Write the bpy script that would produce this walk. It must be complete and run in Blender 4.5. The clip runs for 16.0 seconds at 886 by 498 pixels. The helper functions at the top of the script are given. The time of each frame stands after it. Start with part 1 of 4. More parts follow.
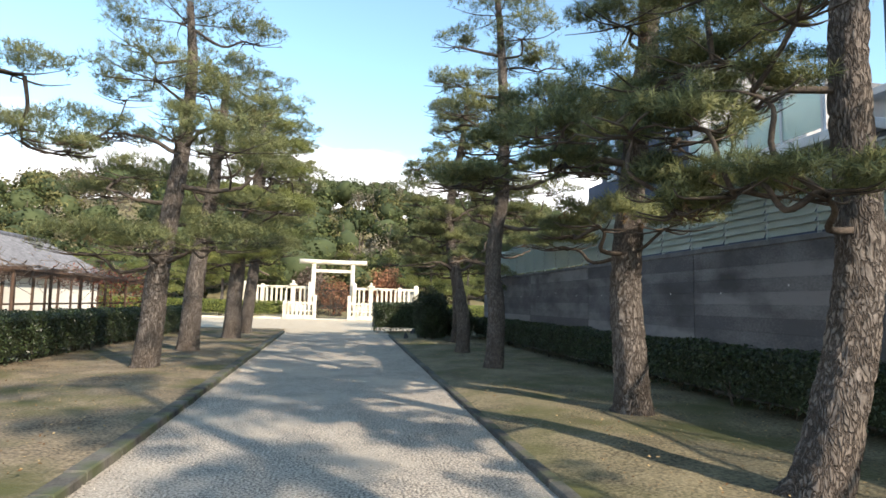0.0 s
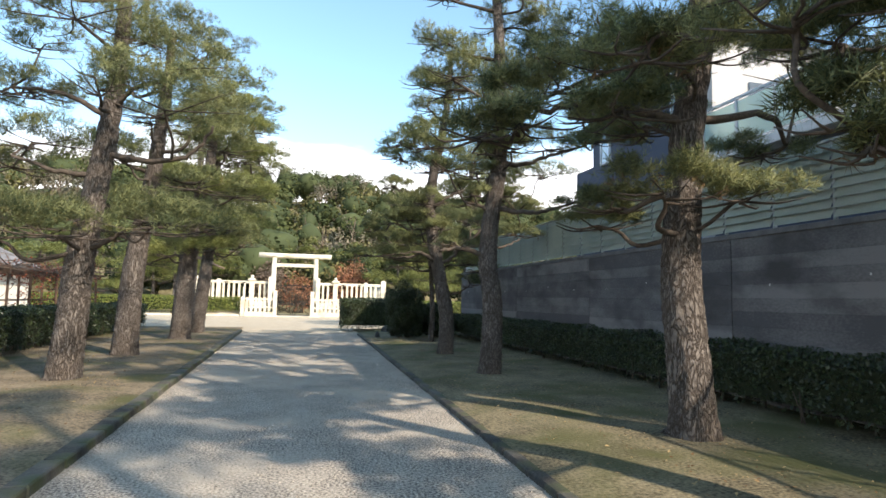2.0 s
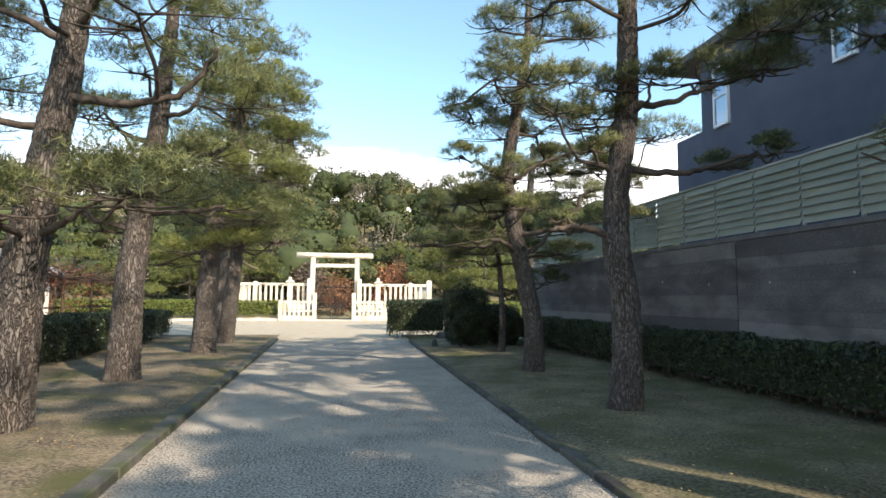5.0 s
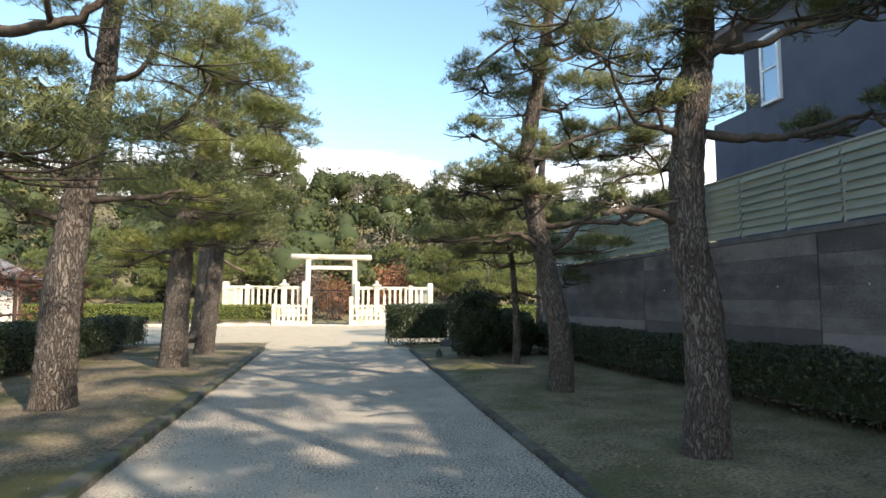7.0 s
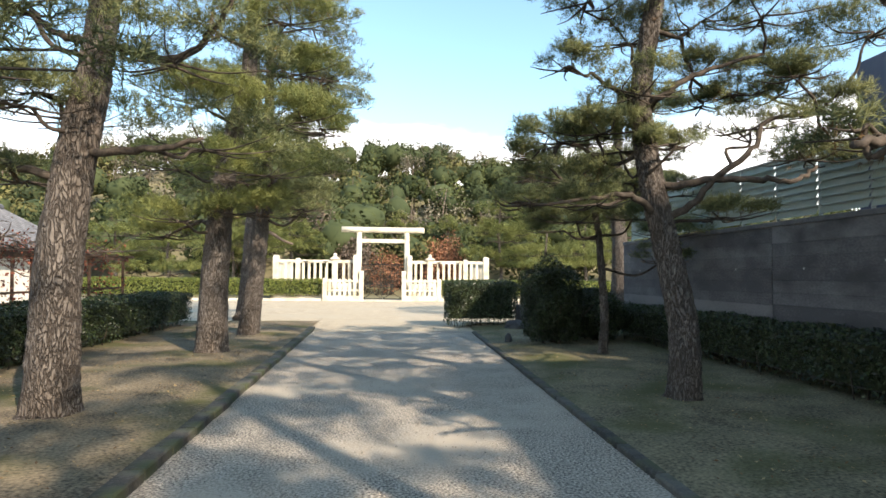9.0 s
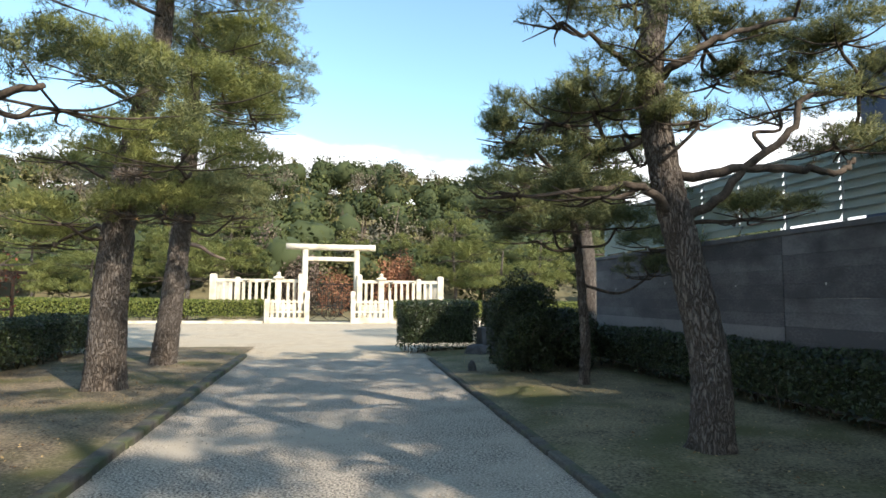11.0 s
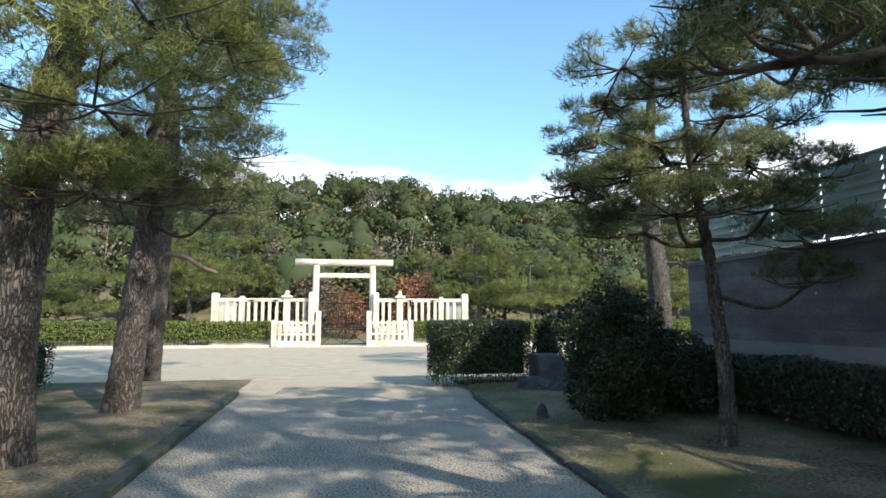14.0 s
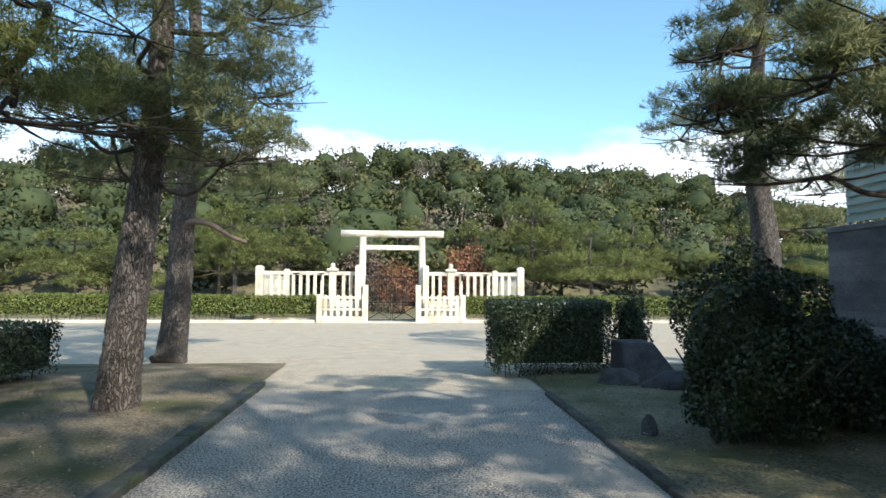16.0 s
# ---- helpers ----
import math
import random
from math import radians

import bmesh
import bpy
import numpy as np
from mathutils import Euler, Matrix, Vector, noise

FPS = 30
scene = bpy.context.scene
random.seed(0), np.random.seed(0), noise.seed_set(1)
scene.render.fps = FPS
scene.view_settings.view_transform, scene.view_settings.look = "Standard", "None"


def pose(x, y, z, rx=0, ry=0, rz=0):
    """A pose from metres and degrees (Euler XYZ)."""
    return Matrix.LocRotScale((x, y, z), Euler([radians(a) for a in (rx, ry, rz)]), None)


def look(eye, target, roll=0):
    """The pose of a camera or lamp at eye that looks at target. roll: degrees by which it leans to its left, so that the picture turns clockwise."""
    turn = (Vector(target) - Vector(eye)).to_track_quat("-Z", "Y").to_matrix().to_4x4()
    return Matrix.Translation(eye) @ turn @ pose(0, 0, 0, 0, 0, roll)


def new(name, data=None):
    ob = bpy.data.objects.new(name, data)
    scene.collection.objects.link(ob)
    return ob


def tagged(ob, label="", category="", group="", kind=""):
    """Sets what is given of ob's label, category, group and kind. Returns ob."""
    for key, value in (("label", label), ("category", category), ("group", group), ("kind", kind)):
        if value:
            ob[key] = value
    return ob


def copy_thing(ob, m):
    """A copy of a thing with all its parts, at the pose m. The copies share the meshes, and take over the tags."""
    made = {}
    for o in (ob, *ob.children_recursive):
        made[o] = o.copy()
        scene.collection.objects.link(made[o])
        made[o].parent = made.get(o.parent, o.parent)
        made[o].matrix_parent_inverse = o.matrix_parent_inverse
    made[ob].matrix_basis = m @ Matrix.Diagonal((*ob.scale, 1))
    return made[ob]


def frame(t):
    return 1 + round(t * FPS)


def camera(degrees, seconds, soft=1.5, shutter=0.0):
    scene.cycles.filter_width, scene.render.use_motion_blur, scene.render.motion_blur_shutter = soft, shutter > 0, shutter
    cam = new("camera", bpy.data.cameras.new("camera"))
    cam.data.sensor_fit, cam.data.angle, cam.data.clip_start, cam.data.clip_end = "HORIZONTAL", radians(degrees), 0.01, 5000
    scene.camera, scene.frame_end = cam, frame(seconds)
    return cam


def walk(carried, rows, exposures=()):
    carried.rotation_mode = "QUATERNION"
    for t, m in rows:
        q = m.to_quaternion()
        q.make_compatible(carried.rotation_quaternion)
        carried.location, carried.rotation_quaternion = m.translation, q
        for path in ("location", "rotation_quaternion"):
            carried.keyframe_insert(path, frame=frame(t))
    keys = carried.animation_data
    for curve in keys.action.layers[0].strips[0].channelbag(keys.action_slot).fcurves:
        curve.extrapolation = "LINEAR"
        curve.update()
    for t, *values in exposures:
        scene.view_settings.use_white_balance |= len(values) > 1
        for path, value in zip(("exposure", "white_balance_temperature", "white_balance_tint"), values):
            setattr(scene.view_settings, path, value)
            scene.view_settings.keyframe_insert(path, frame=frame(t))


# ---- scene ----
cam = camera(74.4, 16.0, soft=1.6)
PATH = [
    (0, (0.311, -0.212, 1.556), (0.645, 1.63, 1.73), 1.5),
    (0.5, (0.264, 0.351, 1.559), (0.644, 2.184, 1.732), 1.6),
    (1, (0.281, 0.853, 1.544), (0.708, 2.675, 1.722), 1.4),
    (1.5, (0.153, 1.391, 1.559), (0.603, 3.209, 1.728), 0.9),
    (2, (0.191, 1.871, 1.525), (0.644, 3.688, 1.689), 1.3),
    (2.5, (0.098, 2.482, 1.546), (0.497, 4.312, 1.698), 1.4),
    (3, (0.139, 3.109, 1.579), (0.526, 4.941, 1.738), 0.3),
    (3.5, (0.174, 3.793, 1.617), (0.505, 5.637, 1.772), -0.2),
    (4, (0.113, 4.405, 1.546), (0.452, 6.246, 1.715), 0.4),
    (4.5, (0.051, 4.984, 1.548), (0.39, 6.826, 1.709), 0.4),
    (7, (0.302, 7.576, 1.612), (0.642, 9.417, 1.782), 0.2),
    (7.5, (0.261, 8.07, 1.617), (0.436, 9.935, 1.781), 0.8),
    (8, (0.202, 8.597, 1.613), (0.389, 10.463, 1.742), 1.4),
    (8.5, (0.177, 9.133, 1.648), (0.375, 11.0, 1.749), 0.6),
    (9, (0.155, 9.738, 1.7), (0.342, 11.607, 1.785), 0.5),
    (11.5, (0.324, 12.253, 1.63), (0.687, 14.09, 1.793), 0.6),
    (12, (0.209, 12.869, 1.649), (0.569, 14.709, 1.803), 0.9),
    (12.5, (0.218, 13.442, 1.645), (0.562, 15.281, 1.837), 0.4),
    (13, (0.218, 14.075, 1.608), (0.503, 15.921, 1.818), 0.3),
    (13.5, (0.263, 14.634, 1.586), (0.599, 16.47, 1.816), -0.0),
    (14, (0.246, 15.203, 1.631), (0.546, 17.046, 1.847), -0.1),
    (14.5, (0.239, 15.7, 1.64), (0.539, 17.542, 1.864), 0.0),
    (15, (0.317, 16.2, 1.69), (0.562, 18.048, 1.935), -0.4),
    (15.5, (0.318, 16.764, 1.7), (0.545, 18.622, 1.87), 0.0),
    (16, (0.352, 17.473, 1.703), (0.496, 19.344, 1.835), 0.3),
]
walk(cam, [(t, look(eye, target, roll)) for t, eye, target, roll in PATH],
     exposures=((0.0, 0.78, 6750, 12), (4.5, 0.72, 6800, 12), (9.0, 0.78, 7000, 12), (12.0, 0.56, 6450, 9), (16.0, 0.44, 6050, 8)))

# ---- world, sun, exposure ----
SUN_AZ, SUN_EL = radians(146.7), radians(33.0)
world = bpy.data.worlds.new("sky")
scene.world = world
world.use_nodes = True
wn, wl = world.node_tree.nodes, world.node_tree.links
wn.clear()
w_out = wn.new("ShaderNodeOutputWorld")
w_bg = wn.new("ShaderNodeBackground")
w_sky = wn.new("ShaderNodeTexSky")
w_sky.sky_type = "NISHITA"
w_sky.sun_disc = False
w_sky.sun_elevation, w_sky.sun_rotation = SUN_EL, SUN_AZ
w_sky.air_density, w_sky.dust_density, w_sky.ozone_density = 1.0, 0.6, 1.6
w_co = wn.new("ShaderNodeTexCoord")
w_sep = wn.new("ShaderNodeSeparateXYZ")
w_map = wn.new("ShaderNodeMapping")
w_map.inputs["Scale"].default_value = (1.0, 1.0, 2.6)
w_noise = wn.new("ShaderNodeTexNoise")
w_noise.inputs["Scale"].default_value = 3.2
w_noise.inputs["Detail"].default_value = 7.0
w_noise.inputs["Roughness"].default_value = 0.52
w_low = wn.new("ShaderNodeMapRange")
w_low.inputs["From Min"].default_value, w_low.inputs["From Max"].default_value = 0.16, 0.34
w_low.inputs["To Min"].default_value, w_low.inputs["To Max"].default_value = 0.38, -0.30
w_add = wn.new("ShaderNodeMath")
w_ramp = wn.new("ShaderNodeMapRange")
w_ramp.interpolation_type = "SMOOTHSTEP"
w_ramp.inputs["From Min"].default_value, w_ramp.inputs["From Max"].default_value = 0.52, 0.72
w_mix = wn.new("ShaderNodeMix")
w_mix.data_type = "RGBA"
w_mix.inputs[7].default_value = (9.5, 9.8, 10.2, 1)
wl.new(w_co.outputs["Generated"], w_sep.inputs[0])
wl.new(w_co.outputs["Generated"], w_map.inputs["Vector"])
wl.new(w_map.outputs[0], w_noise.inputs["Vector"])
wl.new(w_sep.outputs["Z"], w_low.inputs["Value"])
wl.new(w_noise.outputs[0], w_add.inputs[0])
wl.new(w_low.outputs[0], w_add.inputs[1])
wl.new(w_add.outputs[0], w_ramp.inputs["Value"])
wl.new(w_ramp.outputs[0], w_mix.inputs[0])
w_tint = wn.new("ShaderNodeMix")
w_tint.data_type, w_tint.blend_type = "RGBA", "MULTIPLY"
w_tint.inputs[0].default_value = 1.0
w_tint.inputs[7].default_value = (1.38, 1.60, 1.52, 1)
wl.new(w_sky.outputs[0], w_tint.inputs[6])
wl.new(w_tint.outputs[2], w_mix.inputs[6])
wl.new(w_mix.outputs[2], w_bg.inputs["Color"])
w_bg.inputs["Strength"].default_value = 0.15
wl.new(w_bg.outputs[0], w_out.inputs["Surface"])

sun = new("sun", bpy.data.lights.new("sun", "SUN"))
sun.data.energy, sun.data.angle, sun.data.color = 5.0, radians(0.8), (1.0, 0.90, 0.77)
sun.matrix_world = look((0, 0, 0), (-math.sin(SUN_AZ) * math.cos(SUN_EL), -math.cos(SUN_AZ) * math.cos(SUN_EL), -math.sin(SUN_EL)))


# ---- materials ----
def material(name, dark, light, scale=5.0, rough=0.85, bump=0.0, bump_scale=60.0, stretch=(1, 1, 1), fine=0.35,
             metal=0.0, translucent=0.0, island=0.0, per_object=0.0, stain=None, stain_scale=0.6, low=0.35, high=0.65, spec=0.3):
    m = bpy.data.materials.new(name)
    m.use_nodes = True
    n, l = m.node_tree.nodes, m.node_tree.links
    bsdf, out = n["Principled BSDF"], n["Material Output"]
    bsdf.inputs["Roughness"].default_value, bsdf.inputs["Metallic"].default_value = rough, metal
    bsdf.inputs["Specular IOR Level"].default_value = spec
    co, mp = n.new("ShaderNodeTexCoord"), n.new("ShaderNodeMapping")
    mp.inputs["Scale"].default_value = stretch
    l.new(co.outputs["Object"], mp.inputs["Vector"])
    big = n.new("ShaderNodeTexNoise")
    big.inputs["Scale"].default_value, big.inputs["Detail"].default_value, big.inputs["Roughness"].default_value = scale, 6.0, 0.6
    l.new(mp.outputs[0], big.inputs["Vector"])
    grain = n.new("ShaderNodeTexNoise")
    grain.inputs["Scale"].default_value, grain.inputs["Detail"].default_value = bump_scale, 3.0
    l.new(mp.outputs[0], grain.inputs["Vector"])
    mix = n.new("ShaderNodeMix")
    mix.inputs[0].default_value = fine
    l.new(big.outputs[0], mix.inputs[2])
    l.new(grain.outputs[0], mix.inputs[3])
    value = mix.outputs[0]
    for amount, source in ((island, "ShaderNodeNewGeometry"), (per_object, "ShaderNodeObjectInfo")):
        if amount:
            node, more = n.new(source), n.new("ShaderNodeMath")
            sock = node.outputs["Random Per Island"] if source == "ShaderNodeNewGeometry" else node.outputs["Random"]
            sub = n.new("ShaderNodeMath")
            sub.operation, sub.inputs[1].default_value = "SUBTRACT", 0.5
            l.new(sock, sub.inputs[0])
            more.operation, more.inputs[1].default_value = "MULTIPLY_ADD", amount
            l.new(sub.outputs[0], more.inputs[0])
            l.new(value, more.inputs[2])
            value = more.outputs[0]
    ramp = n.new("ShaderNodeValToRGB")
    ramp.color_ramp.elements[0].position, ramp.color_ramp.elements[1].position = low, high
    ramp.color_ramp.elements[0].color, ramp.color_ramp.elements[1].color = (*dark, 1), (*light, 1)
    l.new(value, ramp.inputs[0])
    colour = ramp.outputs[0]
    if stain:
        patch = n.new("ShaderNodeTexNoise")
        patch.inputs["Scale"].default_value, patch.inputs["Detail"].default_value = stain_scale, 5.0
        l.new(mp.outputs[0], patch.inputs["Vector"])
        edge = n.new("ShaderNodeMapRange")
        edge.inputs["From Min"].default_value, edge.inputs["From Max"].default_value = 0.48, 0.66
        l.new(patch.outputs[0], edge.inputs["Value"])
        over = n.new("ShaderNodeMix")
        over.data_type = "RGBA"
        over.inputs[7].default_value = (*stain, 1)
        l.new(edge.outputs[0], over.inputs[0])
        l.new(colour, over.inputs[6])
        colour = over.outputs[2]
    l.new(colour, bsdf.inputs["Base Color"])
    if bump:
        b = n.new("ShaderNodeBump")
        b.inputs["Strength"].default_value, b.inputs["Distance"].default_value = bump, 0.02
        l.new(mix.outputs[0], b.inputs["Height"])
        l.new(b.outputs[0], bsdf.inputs["Normal"])
    if translucent:
        tr, ms = n.new("ShaderNodeBsdfTranslucent"), n.new("ShaderNodeMixShader")
        l.new(colour, tr.inputs["Color"])
        ms.inputs[0].default_value = translucent
        l.new(bsdf.outputs[0], ms.inputs[1])
        l.new(tr.outputs[0], ms.inputs[2])
        l.new(ms.outputs[0], out.inputs["Surface"])
    return m


M_GRAVEL = material("gravel", (0.085, 0.076, 0.064), (0.54, 0.475, 0.39), 2.0, 0.95, 1.0, 42.0, fine=0.86, stain=(0.40, 0.35, 0.28), stain_scale=0.5, low=0.38, high=0.62)
# Paler, warmer copy of the path gravel; the court's sunlight is in its colour.
M_COURT = material("pale_court_gravel", (0.24, 0.195, 0.135), (0.60, 0.505, 0.37), 2.0, 0.95, 0.5, 40.0, fine=0.7, stain=(0.42, 0.36, 0.27), stain_scale=0.4)
M_SOIL = material("mossy_soil", (0.036, 0.029, 0.019), (0.30, 0.235, 0.15), 1.3, 0.95, 1.0, 30.0, fine=0.6, stain=(0.075, 0.075, 0.026), stain_scale=0.75)
M_MOSS = material("shaded_moss_soil", (0.038, 0.032, 0.019), (0.28, 0.235, 0.14), 1.2, 0.95, 1.0, 30.0, fine=0.6, stain=(0.082, 0.084, 0.030), stain_scale=0.7)
M_LAND = material("open_ground", (0.12, 0.11, 0.06), (0.24, 0.21, 0.12), 0.4, 0.95, 0.5, 12.0)
M_PEBBLE = material("pebble_stone", (0.16, 0.145, 0.12), (0.50, 0.44, 0.36), 3.0, 0.85, 0.0, 40.0, island=0.9, low=0.2, high=0.8)
M_LITTER = material("dry_leaves", (0.12, 0.06, 0.025), (0.38, 0.27, 0.13), 3.0, 0.9, 0.0, island=0.9, low=0.2, high=0.8)
M_KERB = material("weathered_kerb", (0.04, 0.038, 0.034), (0.13, 0.12, 0.10), 4.0, 0.9, 0.5, 40.0, per_object=0.25, stain=(0.07, 0.08, 0.04), stain_scale=2.5)
M_BARK = material("pine_bark", (0.085, 0.072, 0.062), (0.225, 0.195, 0.170), 4.0, 0.95, 0.0, 40.0, stretch=(1, 1, 0.5), fine=0.45, stain=(0.17, 0.138, 0.112), stain_scale=1.6)
_t = M_BARK.node_tree
_co, _mp, _ns = _t.nodes.new("ShaderNodeTexCoord"), _t.nodes.new("ShaderNodeMapping"), _t.nodes.new("ShaderNodeTexNoise")
_mp.inputs["Scale"].default_value = (1.0, 1.0, 0.27)
_ns.inputs["Scale"].default_value, _ns.inputs["Detail"].default_value = 7.0, 4.0
_ad = _t.nodes.new("ShaderNodeMix")
_ad.data_type = "VECTOR"
_ad.inputs[0].default_value = 0.24
_vo = _t.nodes.new("ShaderNodeTexVoronoi")
_vo.feature = "DISTANCE_TO_EDGE"
_vo.inputs["Scale"].default_value = 29.0
_cr = _t.nodes.new("ShaderNodeMapRange")
_cr.inputs["From Min"].default_value, _cr.inputs["From Max"].default_value = -0.02, 0.20
_mx = _t.nodes.new("ShaderNodeMix")
_mx.data_type = "RGBA"
_mx.inputs[6].default_value = (0.062, 0.048, 0.039, 1)
_gn = _t.nodes.new("ShaderNodeTexNoise")
_gn.inputs["Scale"].default_value, _gn.inputs["Detail"].default_value = 55.0, 4.0
_hs = _t.nodes.new("ShaderNodeMath")
_hs.operation, _hs.inputs[1].default_value = "MULTIPLY_ADD", 0.28
_bp = _t.nodes.new("ShaderNodeBump")
_bp.inputs["Strength"].default_value, _bp.inputs["Distance"].default_value = 1.0, 0.035
_bs = _t.nodes["Principled BSDF"]
_old = _bs.inputs["Base Color"].links[0].from_socket
_t.links.new(_co.outputs["Object"], _mp.inputs["Vector"])
_t.links.new(_mp.outputs[0], _ns.inputs["Vector"])
_t.links.new(_mp.outputs[0], _gn.inputs["Vector"])
_t.links.new(_mp.outputs[0], _ad.inputs[4])
_t.links.new(_ns.outputs["Color"], _ad.inputs[5])
_t.links.new(_ad.outputs[1], _vo.inputs["Vector"])
_t.links.new(_vo.outputs["Distance"], _cr.inputs["Value"])
_t.links.new(_cr.outputs[0], _mx.inputs[0])
_t.links.new(_old, _mx.inputs[7])
_t.links.new(_mx.outputs[2], _bs.inputs["Base Color"])
_t.links.new(_gn.outputs[0], _hs.inputs[0])
_t.links.new(_cr.outputs[0], _hs.inputs[2])
_t.links.new(_hs.outputs[0], _bp.inputs["Height"])
_t.links.new(_bp.outputs[0], _bs.inputs["Normal"])
M_LIMB = material("limb_bark", (0.03, 0.024, 0.019), (0.12, 0.095, 0.075), 8.0, 0.95, 0.7, 45.0)
M_NEEDLE = material("pine_needles", (0.072, 0.096, 0.046), (0.31, 0.315, 0.130), 0.9, 0.55, island=0.55, translucent=0.34, fine=0.15, low=0.25, high=0.8)
# Lighter, yellower copy of the needles, with sunlight put into the colour.
M_NEEDLE_SUN = material("sunlit_pine_needles", (0.085, 0.112, 0.034), (0.35, 0.355, 0.115), 0.7, 0.55, island=0.5, translucent=0.36, fine=0.15, low=0.25, high=0.8)
M_DRY = material("dry_needles", (0.10, 0.055, 0.03), (0.25, 0.17, 0.08), 2.0, 0.8, island=0.6, translucent=0.2)
# Shade and sunlight are put into the colours of these two hedge leaf copies.
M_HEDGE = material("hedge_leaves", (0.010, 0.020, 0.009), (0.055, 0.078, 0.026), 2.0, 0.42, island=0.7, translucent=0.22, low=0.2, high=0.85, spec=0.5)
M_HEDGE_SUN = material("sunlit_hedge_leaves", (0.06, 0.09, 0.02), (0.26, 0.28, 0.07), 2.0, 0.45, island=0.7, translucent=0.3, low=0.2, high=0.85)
M_TWIG = material("hedge_twigs", (0.03, 0.024, 0.018), (0.10, 0.08, 0.06), 9.0, 0.95)
# Near-black colour of the cores that stand in for shade inside hedges.
M_CORE = material("hedge_shade_core", (0.010, 0.015, 0.007), (0.035, 0.042, 0.018), 14.0, 1.0, 0.6)
M_CONC = material("board_marked_concrete", (0.085, 0.085, 0.09), (0.20, 0.195, 0.195), 1.1, 0.9, 0.35, 24.0, stretch=(1, 0.8, 1.5), fine=0.35, stain=(0.065, 0.064, 0.066), stain_scale=0.9, per_object=0.30)
M_COPE = material("dark_coping", (0.09, 0.09, 0.095), (0.17, 0.17, 0.17), 3.0, 0.9, 0.3)
M_LOUVRE = material("pale_green_louvre", (0.34, 0.39, 0.33), (0.46, 0.50, 0.43), 1.5, 0.55, 0.0, translucent=0.3)
M_STEEL = material("grey_steel", (0.30, 0.32, 0.31), (0.42, 0.44, 0.42), 4.0, 0.5, metal=0.3)
M_STONE = material("white_granite", (0.50, 0.45, 0.35), (0.70, 0.65, 0.54), 2.2, 0.8, 0.25, 90.0, stain=(0.44, 0.39, 0.29), stain_scale=1.6)
M_IRON = material("black_iron", (0.012, 0.012, 0.012), (0.035, 0.035, 0.035), 9.0, 0.5, metal=0.6)
M_HOUSE = material("slate_blue_render", (0.075, 0.09, 0.125), (0.105, 0.12, 0.16), 1.3, 0.85, 0.2, 70.0)
M_PALE = material("pale_grey_render", (0.42, 0.41, 0.40), (0.55, 0.54, 0.52), 1.2, 0.85, 0.2, 60.0)
M_WHITE = material("white_frame_paint", (0.70, 0.72, 0.74), (0.82, 0.83, 0.84), 2.0, 0.4)
M_ROOF = material("grey_roof_tiles", (0.07, 0.07, 0.078), (0.18, 0.18, 0.19), 4.0, 0.7, 0.4, per_object=0.3)
M_PLASTER = material("white_plaster", (0.60, 0.56, 0.48), (0.78, 0.74, 0.66), 1.2, 0.9, 0.2)
M_WOOD = material("dark_brown_wood", (0.04, 0.025, 0.017), (0.13, 0.08, 0.055), 4.0, 0.8, 0.4, 40.0, stretch=(4, 4, 0.6))
M_RED = material("red_brown_vines", (0.10, 0.03, 0.022), (0.30, 0.10, 0.06), 3.0, 0.8, island=0.7, translucent=0.2)
M_RUST = material("autumn_leaves", (0.21, 0.085, 0.048), (0.48, 0.23, 0.125), 1.5, 0.8, island=0.7, translucent=0.3, low=0.2, high=0.8)
M_BARE = material("bare_brush", (0.075, 0.055, 0.042), (0.20, 0.15, 0.115), 1.5, 0.9, island=0.6, low=0.2, high=0.8)
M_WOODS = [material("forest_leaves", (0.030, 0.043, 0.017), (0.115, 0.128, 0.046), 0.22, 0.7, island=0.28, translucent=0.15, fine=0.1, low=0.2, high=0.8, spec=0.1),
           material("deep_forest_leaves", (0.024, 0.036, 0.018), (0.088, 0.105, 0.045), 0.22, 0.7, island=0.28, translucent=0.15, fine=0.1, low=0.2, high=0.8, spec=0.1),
           material("olive_forest_leaves", (0.065, 0.064, 0.026), (0.19, 0.175, 0.07), 0.22, 0.7, island=0.28, translucent=0.15, fine=0.1, low=0.2, high=0.8, spec=0.1),
           material("grey_forest_twigs", (0.10, 0.09, 0.065), (0.26, 0.23, 0.17), 0.22, 0.8, island=0.35, fine=0.1, low=0.2, high=0.8, spec=0.1)]
M_ROCK = material("dark_stone", (0.03, 0.03, 0.031), (0.085, 0.083, 0.08), 3.0, 0.85, 0.5, 30.0)
M_GLASS = bpy.data.materials.new("frosted_green_glass")
M_GLASS.use_nodes = True
_g = M_GLASS.node_tree.nodes["Principled BSDF"]
_g.inputs["Base Color"].default_value = (0.62, 0.80, 0.74, 1)
_g.inputs["Roughness"].default_value, _g.inputs["Transmission Weight"].default_value = 0.35, 0.75
M_PANE = bpy.data.materials.new("window_glass")
M_PANE.use_nodes = True
_g = M_PANE.node_tree.nodes["Principled BSDF"]
_g.inputs["Base Color"].default_value = (0.30, 0.36, 0.42, 1)
_g.inputs["Roughness"].default_value, _g.inputs["Metallic"].default_value = 0.06, 0.6


# ---- helpers for meshes ----
rng = np.random.default_rng(11)


def place(name, verts, faces, mat, parent=None, label="", smooth=False):
    me = bpy.data.meshes.new(name)
    me.from_pydata([tuple(v) for v in verts], [], [tuple(f) for f in faces])
    me.materials.append(mat)
    if smooth:
        me.shade_smooth()
    ob = new(name, me)
    if parent is not None:
        ob.parent = parent
    return tagged(ob, label)


